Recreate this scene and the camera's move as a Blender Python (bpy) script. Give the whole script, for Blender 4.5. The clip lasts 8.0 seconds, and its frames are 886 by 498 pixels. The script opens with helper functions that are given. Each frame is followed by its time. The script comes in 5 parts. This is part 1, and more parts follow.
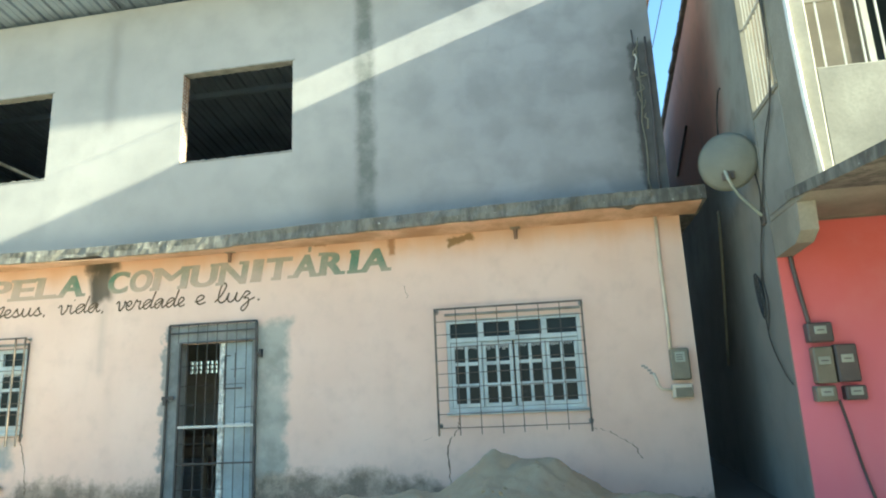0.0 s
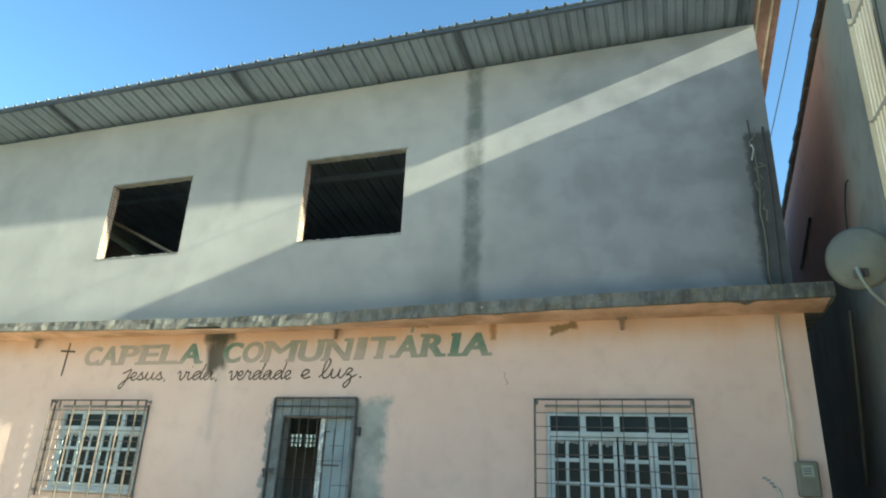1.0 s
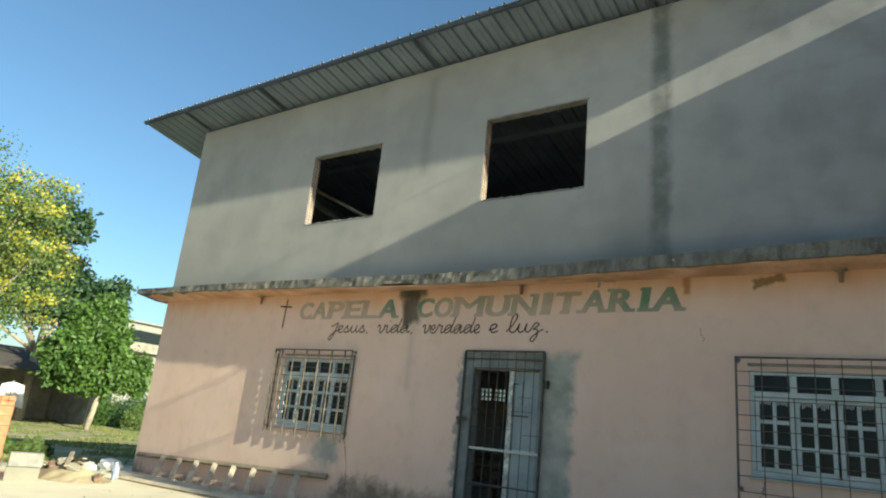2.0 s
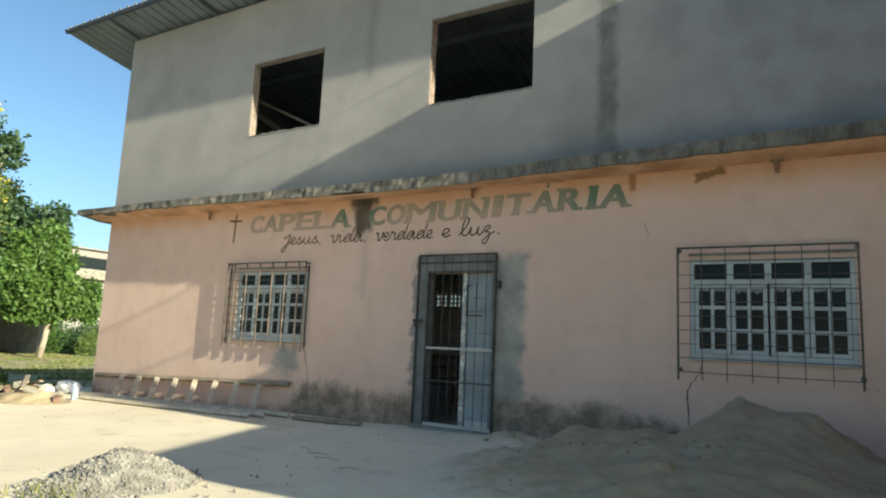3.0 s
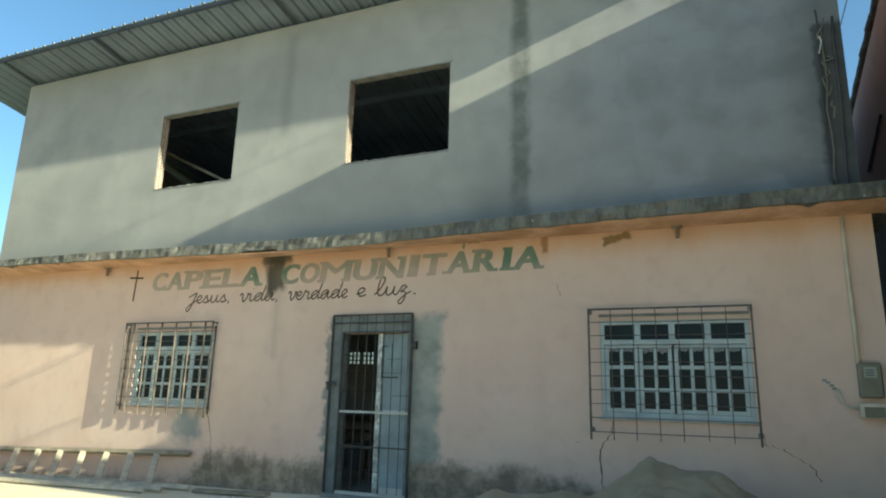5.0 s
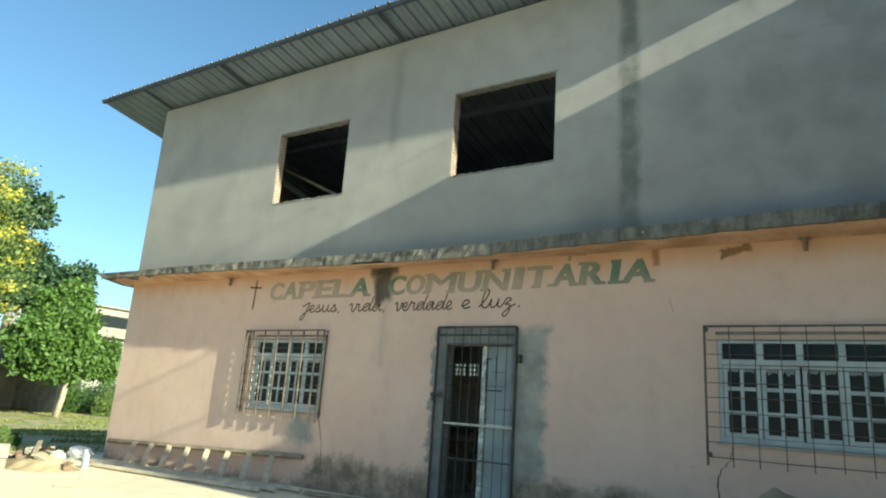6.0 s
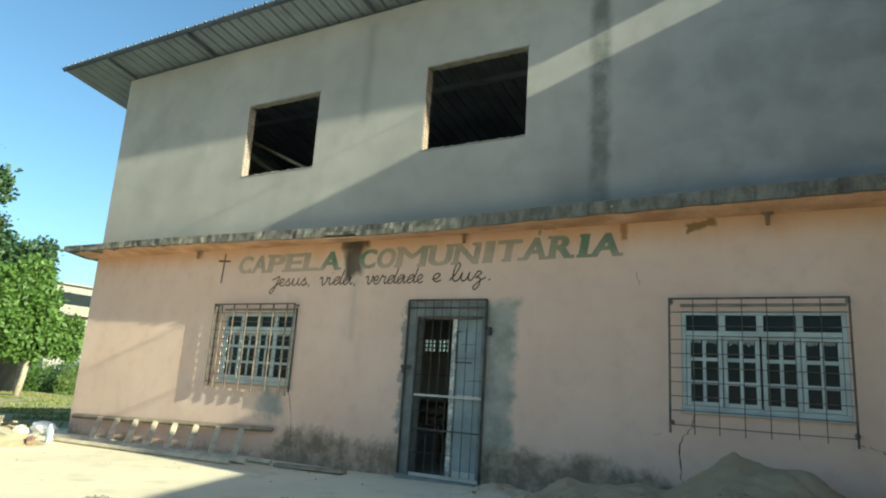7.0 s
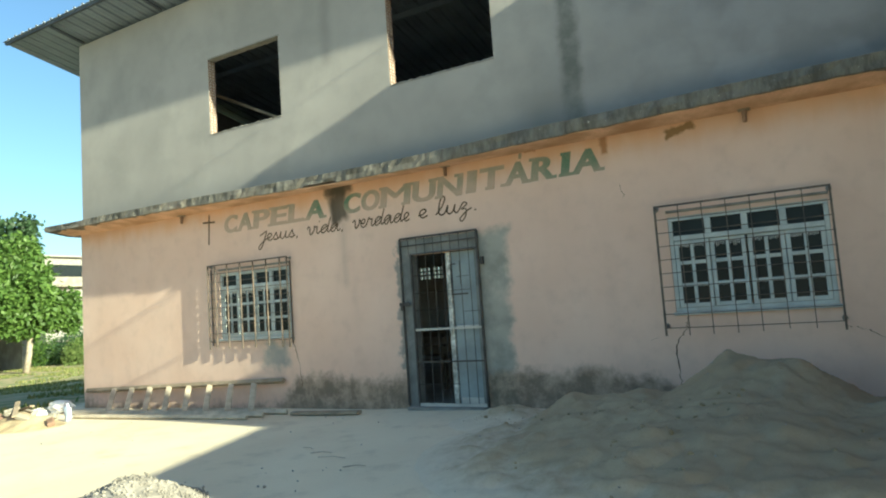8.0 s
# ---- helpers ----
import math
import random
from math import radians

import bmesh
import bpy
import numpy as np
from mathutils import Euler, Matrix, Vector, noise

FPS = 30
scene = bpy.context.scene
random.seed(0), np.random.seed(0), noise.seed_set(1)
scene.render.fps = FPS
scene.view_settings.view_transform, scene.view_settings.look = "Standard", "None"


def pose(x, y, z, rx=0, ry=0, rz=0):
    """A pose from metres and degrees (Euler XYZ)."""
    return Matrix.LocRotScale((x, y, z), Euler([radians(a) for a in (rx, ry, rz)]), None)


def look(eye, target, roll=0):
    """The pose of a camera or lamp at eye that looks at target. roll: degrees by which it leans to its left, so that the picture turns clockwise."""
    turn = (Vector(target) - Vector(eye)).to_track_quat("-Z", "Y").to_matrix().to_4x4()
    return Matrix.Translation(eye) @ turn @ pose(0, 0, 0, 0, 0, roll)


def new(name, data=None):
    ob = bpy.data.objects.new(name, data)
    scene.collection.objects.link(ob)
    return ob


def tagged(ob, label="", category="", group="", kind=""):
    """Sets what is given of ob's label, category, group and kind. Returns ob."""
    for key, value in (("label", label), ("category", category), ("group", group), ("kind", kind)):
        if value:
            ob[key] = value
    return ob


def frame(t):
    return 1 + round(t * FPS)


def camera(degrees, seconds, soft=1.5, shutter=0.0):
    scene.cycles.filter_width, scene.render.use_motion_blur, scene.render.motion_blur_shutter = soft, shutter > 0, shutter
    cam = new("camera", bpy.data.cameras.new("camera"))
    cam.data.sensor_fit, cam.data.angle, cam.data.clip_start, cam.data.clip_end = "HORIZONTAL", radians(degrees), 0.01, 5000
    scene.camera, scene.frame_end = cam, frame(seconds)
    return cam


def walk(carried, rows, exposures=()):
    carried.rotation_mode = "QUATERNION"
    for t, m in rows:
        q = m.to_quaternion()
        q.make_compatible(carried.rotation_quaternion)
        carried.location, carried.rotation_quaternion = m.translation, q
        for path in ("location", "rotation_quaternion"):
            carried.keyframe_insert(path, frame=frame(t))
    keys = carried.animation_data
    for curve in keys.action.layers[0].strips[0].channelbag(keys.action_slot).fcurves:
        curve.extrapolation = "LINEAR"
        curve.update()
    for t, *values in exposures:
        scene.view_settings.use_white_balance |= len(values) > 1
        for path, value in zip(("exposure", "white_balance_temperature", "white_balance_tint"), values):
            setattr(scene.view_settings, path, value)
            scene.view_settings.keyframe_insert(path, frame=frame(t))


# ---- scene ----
cam = camera(69.0, 8.0, soft=2.0)
PATH = [
    (0, (4.779, -7.536, 1.275), (4.455, -5.613, 1.718), -2.5),
    (0.2, (4.777, -7.559, 1.278), (4.407, -5.662, 1.79), -0.5),
    (0.5, (4.782, -7.555, 1.275), (4.332, -5.71, 1.903), 0.7),
    (1, (4.764, -7.557, 1.298), (4.154, -5.78, 1.986), 2.5),
    (1.5, (4.757, -7.553, 1.267), (3.757, -5.969, 1.967), 6.8),
    (1.7, (4.753, -7.557, 1.256), (3.67, -6.003, 1.899), 6.8),
    (2.8, (4.763, -7.54, 1.123), (3.623, -5.921, 1.402), 3.3),
    (3, (4.771, -7.54, 1.123), (3.76, -5.838, 1.406), 2.6),
    (3.2, (4.761, -7.531, 1.164), (3.931, -5.745, 1.51), 0.9),
    (3.5, (4.775, -7.513, 1.22), (4.151, -5.657, 1.627), -0.3),
    (4, (4.771, -7.56, 1.252), (4.107, -5.763, 1.827), -2.0),
    (4.5, (4.725, -7.563, 1.207), (3.962, -5.786, 1.719), 1.6),
    (4.7, (4.718, -7.562, 1.209), (3.966, -5.769, 1.677), 1.6),
    (5.8, (4.731, -7.492, 1.248), (3.762, -5.802, 1.7), 2.9),
    (6, (4.736, -7.493, 1.237), (3.682, -5.86, 1.71), 3.9),
    (6.5, (4.75, -7.502, 1.158), (3.784, -5.809, 1.606), 3.5),
    (7, (4.732, -7.504, 1.152), (3.754, -5.81, 1.569), 3.7),
    (7.2, (4.73, -7.486, 1.17), (3.833, -5.724, 1.472), 2.2),
    (7.5, (4.714, -7.474, 1.222), (3.912, -5.645, 1.338), -1.0),
    (7.7, (4.736, -7.495, 1.267), (3.872, -5.692, 1.325), -1.5),
    (8, (4.759, -7.537, 1.336), (3.797, -5.792, 1.51), -4.0),
]
EXPOSURES = [(0, 2.8, 5530, -10), (0.5, 2.68, 5530, -9), (0.8, 2.15, 5350, -9), (1, 2.17, 5420, -9), (1.2, 2.06, 5350, -8), (1.5, 1.57, 5480, -8), (2.8, 1.24, 5900, 1), (3, 1.32, 5860, 0), (3.2, 1.6, 5620, -3), (3.5, 2.05, 5560, -5), (4, 2.3, 5450, -9), (4.5, 1.92, 5580, -11), (6, 1.56, 5690, -10), (6.5, 1.52, 5690, -9), (7, 1.5, 5690, -10), (7.5, 1.66, 5830, -9), (7.7, 1.68, 5830, -8), (8, 1.71, 5770, -9)]
walk(cam, [(t, look(eye, target, roll)) for t, eye, target, roll in PATH], EXPOSURES)

# ---- world, sun ----
SUN_WAY = Vector((-9.6, 1.2, -3.3)).normalized()
world = bpy.data.worlds.new("world")
scene.world = world
world.use_nodes = True
wn = world.node_tree
sky = wn.nodes.new("ShaderNodeTexSky")
sky.sky_type = "NISHITA"
sky.sun_disc = False
sky.sun_elevation = math.asin(-SUN_WAY.z)
sky.sun_rotation = math.atan2(-SUN_WAY.x, -SUN_WAY.y)
sky.air_density, sky.dust_density, sky.ozone_density = 1.05, 1.3, 2.3
wn.links.new(sky.outputs[0], wn.nodes["Background"].inputs[0])
wn.nodes["Background"].inputs[1].default_value = 0.07
sun = new("sun", bpy.data.lights.new("sun", "SUN"))
sun.data.energy, sun.data.angle, sun.data.color = 5.0, radians(0.6), (1.0, 0.85, 0.61)
sun.matrix_world = Matrix.Translation((20, -10, 20)) @ SUN_WAY.to_track_quat("-Z", "Y").to_matrix().to_4x4()


# ---- materials ----
def mat(name, rough=0.85, metal=0.0):
    m = bpy.data.materials.new(name)
    m.use_nodes = True
    b = m.node_tree.nodes["Principled BSDF"]
    b.inputs["Roughness"].default_value = rough
    b.inputs["Metallic"].default_value = metal
    return m, m.node_tree, b


class Net:
    """Shortcuts for building a node tree."""

    def __init__(self, tree):
        self.t = tree
        self.co = tree.nodes.new("ShaderNodeTexCoord").outputs["Object"]

    def link(self, a, sock):
        if isinstance(a, (int, float)):
            sock.default_value = a
        elif isinstance(a, tuple):
            sock.default_value = (*a, 1.0) if len(a) == 3 and sock.type == "RGBA" else a
        else:
            self.t.links.new(a, sock)

    def noise(self, scale, detail=5.0, rough=0.55, co=None, stretch=None):
        n = self.t.nodes.new("ShaderNodeTexNoise")
        n.inputs["Scale"].default_value, n.inputs["Detail"].default_value, n.inputs["Roughness"].default_value = scale, detail, rough
        c = co or self.co
        if stretch:
            mp = self.t.nodes.new("ShaderNodeMapping")
            mp.inputs["Scale"].default_value = stretch
            self.t.links.new(c, mp.inputs[0])
            c = mp.outputs[0]
        self.t.links.new(c, n.inputs["Vector"])
        return n.outputs["Fac"]

    def math(self, op, a, b=0.0, c=None, clamp=False):
        n = self.t.nodes.new("ShaderNodeMath")
        n.operation, n.use_clamp = op, clamp
        self.link(a, n.inputs[0]), self.link(b, n.inputs[1])
        if c is not None:
            self.link(c, n.inputs[2])
        return n.outputs[0]

    def step(self, v, lo, hi, a=0.0, b=1.0):
        n = self.t.nodes.new("ShaderNodeMapRange")
        n.interpolation_type = "SMOOTHSTEP"
        self.link(v, n.inputs["Value"])
        for key, x in (("From Min", lo), ("From Max", hi), ("To Min", a), ("To Max", b)):
            n.inputs[key].default_value = x
        return n.outputs[0]

    def mix(self, f, a, b):
        n = self.t.nodes.new("ShaderNodeMix")
        n.data_type = "RGBA"
        self.link(f, n.inputs[0]), self.link(a, n.inputs[6]), self.link(b, n.inputs[7])
        return n.outputs[2]

    def axes(self):
        n = self.t.nodes.new("ShaderNodeSeparateXYZ")
        self.t.links.new(self.co, n.inputs[0])
        return n.outputs

    def box(self, u, v, u0, u1, v0, v1, soft, wob, wobble):
        """A soft-edged patch from u0 to u1 and v0 to v1, its edge pushed about by a noise."""
        d = self.math("MULTIPLY_ADD", wobble, 2 * wob, -wob)
        uu, vv = self.math("ADD", u, d), self.math("ADD", v, d)
        out = self.step(uu, u0 - soft, u0 + soft)
        for x, lo, hi in ((uu, u1 + soft, u1 - soft), (vv, v0 - soft, v0 + soft), (vv, v1 + soft, v1 - soft)):
            n = self.step(x, min(lo, hi), max(lo, hi), *((0, 1) if lo < hi else (1, 0)))
            out = self.math("MULTIPLY", out, n)
        return out

    def random(self):
        return self.t.nodes.new("ShaderNodeObjectInfo").outputs["Random"]

    def island(self):
        return self.t.nodes.new("ShaderNodeNewGeometry").outputs["Random Per Island"]

    def bump(self, h, strength, distance, bsdf):
        n = self.t.nodes.new("ShaderNodeBump")
        n.inputs["Strength"].default_value, n.inputs["Distance"].default_value = strength, distance
        self.link(h, n.inputs["Height"])
        self.t.links.new(n.outputs[0], bsdf.inputs["Normal"])


def simple(name, col, rough=0.8, metal=0.0, var=0.25, scale=3.0, fine=40.0, bump=0.3, dist=0.004, tint=None):
    """A surface with variation at two scales."""
    m, t, b = mat(name, rough, metal)
    n = Net(t)
    big, small = n.noise(scale), n.noise(fine, 3)
    dark = tuple(c * (1 - var) for c in col)
    light = tuple(min(1, c * (1 + var * 0.6)) for c in (tint or col))
    c = n.mix(n.step(big, 0.3, 0.7), dark, light)
    c = n.mix(n.math("MULTIPLY", n.step(small, 0.35, 0.75), 0.35), c, dark)
    r = n.random()
    c = n.mix(n.math("MULTIPLY", r, var * 0.6), c, dark)
    n.link(c, b.inputs["Base Color"])
    n.bump(n.math("ADD", n.math("MULTIPLY", big, 0.4), small), bump, dist, b)
    return m


def make_pink_plaster():
    m, t, b = mat("pink_plaster", 0.9)
    n = Net(t)
    x, y, z = n.axes()
    big, mid, fine = n.noise(0.7), n.noise(4.0, 6), n.noise(45, 3)
    drip = n.noise(3.0, 5, stretch=(1.0, 1.0, 0.12))
    c = n.mix(n.step(big, 0.3, 0.7), (0.675, 0.486, 0.382), (0.728, 0.545, 0.44))
    c = n.mix(n.math("MULTIPLY", n.step(mid, 0.45, 0.8), 0.35), c, (0.50, 0.36, 0.29))
    # stronger old paint under the ledge, in uneven runs
    fade = n.step(n.math("MULTIPLY_ADD", drip, 0.55, z), 3.1, 3.5)
    c = n.mix(n.math("MULTIPLY", fade, 0.7), c, (0.62, 0.34, 0.175))
    # weak dirty runs
    c = n.mix(n.math("MULTIPLY", n.step(drip, 0.52, 0.8), 0.13), c, (0.40, 0.30, 0.24))
    # cement patch beside the door, patch under the small window
    cement = n.mix(n.step(mid, 0.35, 0.65), (0.27, 0.265, 0.225), (0.37, 0.355, 0.305))
    c = n.mix(n.box(x, z, 1.0, 1.52, -0.5, 2.24, 0.07, 0.24, n.noise(2.0, 7, 0.6)), c, cement)
    c = n.mix(n.box(x, z, -0.15, 0.1, 0.5, 2.25, 0.035, 0.2, n.noise(6, 6)), c, (0.30, 0.275, 0.245))
    c = n.mix(n.math("MULTIPLY", n.box(x, z, -2.70, -2.22, 0.54, 0.95, 0.09, 0.24, n.noise(3.0, 5)), 0.9), c, (0.24, 0.26, 0.25))
    # scuffed, paler places and faint stains at hand height
    scuff = n.noise(1.1, 7, 0.68)
    c = n.mix(n.math("MULTIPLY", n.step(scuff, 0.56, 0.72), 0.22), c, (0.52, 0.40, 0.33))
    c = n.mix(n.math("MULTIPLY", n.step(scuff, 0.44, 0.30), 0.25), c, (0.76, 0.60, 0.50))
    # bare spots
    c = n.mix(n.box(x, z, 3.6, 3.86, 3.06, 3.17, 0.02, 0.16, mid), c, (0.26, 0.16, 0.075))
    c = n.mix(n.box(x, z, 1.86, 2.02, 3.17, 3.22, 0.01, 0.06, mid), c, (0.38, 0.2, 0.1))
    c = n.mix(n.box(x, z, 2.83, 2.9, 2.98, 3.2, 0.02, 0.08, mid), c, (0.38, 0.2, 0.1))
    # runoff under the broken ledge
    run = n.box(x, z, -1.22, -0.96, 2.66, 3.4, 0.08, 0.22, n.noise(3.5, 6, stretch=(1, 1, 0.45)))
    c = n.mix(n.math("MULTIPLY", run, 0.93), c, (0.055, 0.05, 0.035))
    run2 = n.box(x, z, -1.12, -0.98, 1.7, 3.0, 0.1, 0.14, drip)
    c = n.mix(n.math("MULTIPLY", run2, 0.3), c, (0.26, 0.21, 0.17))
    top = n.box(x, z, -1.36, -0.86, 3.06, 3.5, 0.05, 0.12, n.noise(6, 5))
    c = n.mix(n.math("MULTIPLY", top, 0.85), c, (0.07, 0.06, 0.04))
    # rising damp with mould at the foot
    creep, speck = n.noise(1.3, 3, 0.5), n.noise(7.0, 7, 0.7)
    edge = n.math("MULTIPLY_ADD", creep, -0.5, n.math("MULTIPLY_ADD", speck, -0.42, z))
    edge = n.math("ADD", edge, n.step(x, -2.7, -1.7, 0.45, 0.0))
    edge = n.math("ADD", edge, n.step(x, 3.1, 3.8, 0.0, 0.3))
    damp = n.step(edge, 0.05, -0.17)
    blot = n.mix(n.step(n.noise(3.2, 8, 0.72), 0.38, 0.68), (0.13, 0.105, 0.07), (0.42, 0.325, 0.235))
    c = n.mix(n.math("MULTIPLY", damp, 0.88), c, blot)
    n.link(c, b.inputs["Base Color"])
    h = n.math("ADD", n.math("MULTIPLY", fine, 0.3), n.math("MULTIPLY", mid, 0.9))
    n.bump(h, 0.35, 0.012, b)
    return m


def make_grey_render():
    m, t, b = mat("grey_cement_render", 0.92)
    n = Net(t)
    x, y, z = n.axes()
    big, mid, fine = n.noise(0.45, 4), n.noise(1.7, 6), n.noise(38, 3)
    c = n.mix(n.step(big, 0.3, 0.7), (0.318, 0.300, 0.276), (0.400, 0.377, 0.345))
    c = n.mix(n.math("MULTIPLY", n.step(mid, 0.4, 0.75), 0.45), c, (0.25, 0.245, 0.222))
    # darker coat with block courses telling through, partly shade painted in towards the right
    right = n.step(n.math("MULTIPLY_ADD", mid, 2.0, x), 2.2, 6.0)
    br = t.nodes.new("ShaderNodeTexBrick")
    mp = t.nodes.new("ShaderNodeMapping")
    mp.inputs["Rotation"].default_value = (radians(-90), 0, 0)
    wv = t.nodes.new("ShaderNodeVectorMath")
    wv.operation = "MULTIPLY_ADD"
    nz = t.nodes.new("ShaderNodeTexNoise")
    nz.inputs["Scale"].default_value = 1.6
    t.links.new(n.co, nz.inputs["Vector"])
    t.links.new(nz.outputs["Color"], wv.inputs[0]), t.links.new(n.co, wv.inputs[2])
    wv.inputs[1].default_value = (0.6, 0.35, 0.34)
    t.links.new(wv.outputs[0], mp.inputs[0]), t.links.new(mp.outputs[0], br.inputs["Vector"])
    for key, v in (("Scale", 1.0), ("Mortar Size", 0.05), ("Mortar Smooth", 1.0), ("Brick Width", 0.6), ("Row Height", 0.36)):
        br.inputs[key].default_value = v
    br.inputs["Color1"].default_value, br.inputs["Color2"].default_value, br.inputs["Mortar"].default_value = (0.222, 0.222, 0.228, 1), (0.305, 0.30, 0.302, 1), (0.235, 0.234, 0.24, 1)
    blotch = n.noise(2.3, 3, 0.45)
    plain = n.mix(n.step(blotch, 0.36, 0.62), (0.212, 0.208, 0.216), (0.308, 0.302, 0.310))
    coat = n.mix(n.math("MULTIPLY_ADD", n.step(mid, 0.42, 0.6), -0.3, 0.42), plain, br.outputs[0])
    c = n.mix(n.math("MULTIPLY", right, 0.85), c, coat)
    # dark strip over the concrete post, and fainter ones
    w = n.noise(3.0, 5)
    c = n.mix(n.math("MULTIPLY", n.box(x, z, 2.44, 2.68, 3.0, 7.4, 0.07, 0.09, n.noise(3.6, 7, 0.7)), n.step(n.noise(2.6, 6, 0.65), 0.3, 0.62, 0.35, 0.9)), c, (0.125, 0.13, 0.115))
    c = n.mix(n.math("MULTIPLY", n.box(x, z, -1.26, -1.08, 5.1, 6.8, 0.1, 0.08, w), 0.4), c, (0.17, 0.165, 0.15))
    c = n.mix(n.math("MULTIPLY", n.box(x, z, 1.9, 2.6, 3.0, 3.95, 0.25, 0.15, w), 0.4), c, (0.14, 0.14, 0.13))
    c = n.mix(n.math("MULTIPLY", n.box(x, z, 5.75, 6.5, 3.2, 5.9, 0.3, 0.2, w), 0.5), c, (0.12, 0.12, 0.115))
    # bare post at the end
    c = n.mix(n.box(x, z, 5.93, 7.0, 3.0, 5.42, 0.03, 0.09, n.noise(7, 6)), c, n.mix(n.noise(6), (0.05, 0.05, 0.05), (0.13, 0.125, 0.12)))
    # splash and dirt above the ledge
    c = n.mix(n.math("MULTIPLY", n.step(n.math("MULTIPLY_ADD", mid, 0.5, z), 4.0, 3.6), 0.3), c, (0.16, 0.17, 0.165))
    n.link(c, b.inputs["Base Color"])
    n.bump(n.math("ADD", n.math("MULTIPLY", fine, 0.25), mid), 0.3, 0.02, b)
    return m


def make_ledge():
    m, t, b = mat("weathered_ledge_concrete", 0.95)
    n = Net(t)
    drip = n.noise(9.0, 7, 0.65, stretch=(1, 1, 0.35))
    flake = n.noise(21, 6, 0.7)
    c = n.mix(n.step(drip, 0.35, 0.65), (0.085, 0.08, 0.068), (0.20, 0.19, 0.16))
    c = n.mix(n.math("MULTIPLY", n.step(n.noise(0.8), 0.5, 0.75), 0.4), c, (0.34, 0.29, 0.23))
    c = n.mix(n.step(flake, 0.63, 0.70), c, (0.45, 0.43, 0.37))
    n.link(c, b.inputs["Base Color"])
    n.bump(n.math("ADD", drip, flake), 0.6, 0.02, b)
    return m


def make_ground():
    m, t, b = mat("trodden_cement_and_sand", 0.95)
    n = Net(t)
    x, y, z = n.axes()
    big, mid, fine = n.noise(0.35, 5), n.noise(2.2, 7, 0.65), n.noise(60, 4, 0.7)
    c = n.mix(n.step(big, 0.35, 0.65), (0.69, 0.60, 0.44), (0.77, 0.69, 0.52))
    c = n.mix(n.math("MULTIPLY", n.step(mid, 0.5, 0.75), 0.5), c, (0.42, 0.36, 0.26))
    c = n.mix(n.math("MULTIPLY", n.step(fine, 0.55, 0.8), 0.4), c, (0.28, 0.24, 0.18))
    grass = n.step(n.math("MULTIPLY_ADD", mid, 2.0, n.math("MULTIPLY", x, -1.0)), 9.2, 10.6)
    soil = n.mix(n.step(n.noise(1.1, 6), 0.4, 0.62), (0.36, 0.29, 0.16), (0.15, 0.19, 0.055))
    c = n.mix(grass, c, soil)
    # dark earth tone between the houses, where shade is put into the ground colour
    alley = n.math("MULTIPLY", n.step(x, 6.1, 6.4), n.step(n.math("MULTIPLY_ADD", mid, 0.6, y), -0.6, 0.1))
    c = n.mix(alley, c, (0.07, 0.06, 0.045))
    n.link(c, b.inputs["Base Color"])
    n.bump(n.math("ADD", n.math("MULTIPLY", fine, 0.3), mid), 0.5, 0.02, b)
    return m


def make_paint(name, col, wall):
    """Brushed letters, worn through to the wall's own colour."""
    m, t, b = mat(name, 0.8)
    n = Net(t)
    x, y, z = n.axes()
    # two stretches of lettering were gone over again and kept their colour
    kept = n.math("ADD", n.box(x, z, -1.7, -0.75, 2.5, 3.4, 0.28, 0.1, n.noise(3.0)), n.box(x, z, 1.95, 3.2, 2.5, 3.4, 0.5, 0.15, n.noise(3.0)), clamp=True)
    worn = n.step(n.noise(2.6, 6), 0.36, 0.66, 0.15, 0.45)
    low = n.step(z, 2.98, 2.74, 0.0, 0.34)
    f = n.math("ADD", n.math("MULTIPLY_ADD", kept, -0.42, 0.46), n.math("ADD", n.math("MULTIPLY_ADD", n.step(n.noise(24, 5), 0.4, 0.7), 0.12, worn), n.math("MULTIPLY_ADD", kept, -0.1, low)), clamp=True)
    f = n.math("MULTIPLY", f, 0.88)
    n.link(n.mix(f, col, wall), b.inputs["Base Color"])
    return m


def make_side_wall():
    m, t, b = mat("neighbour_side_render", 0.93)
    n = Net(t)
    x, y, z = n.axes()
    big, mid, fine = n.noise(0.8, 5), n.noise(3.0, 6), n.noise(40, 3)
    c = n.mix(n.step(big, 0.35, 0.65), (0.22, 0.215, 0.19), (0.30, 0.29, 0.25))
    pink = n.mix(mid, (0.30, 0.155, 0.12), (0.40, 0.24, 0.19))
    up = n.step(n.math("MULTIPLY_ADD", big, 0.8, z), 4.0, 4.9)
    back = n.step(n.math("MULTIPLY_ADD", mid, 0.8, y), -0.2, 1.0)
    c = n.mix(n.math("MULTIPLY", up, back), c, pink)
    c = n.mix(n.math("MULTIPLY", n.step(mid, 0.45, 0.8), 0.5), c, (0.12, 0.115, 0.1))
    c = n.mix(n.math("MULTIPLY", n.step(n.math("MULTIPLY_ADD", mid, 0.6, z), 3.4, 2.8), 0.5), c, (0.15, 0.15, 0.135))
    n.link(c, b.inputs["Base Color"])
    n.bump(n.math("ADD", n.math("MULTIPLY", fine, 0.3), mid), 0.4, 0.02, b)
    return m


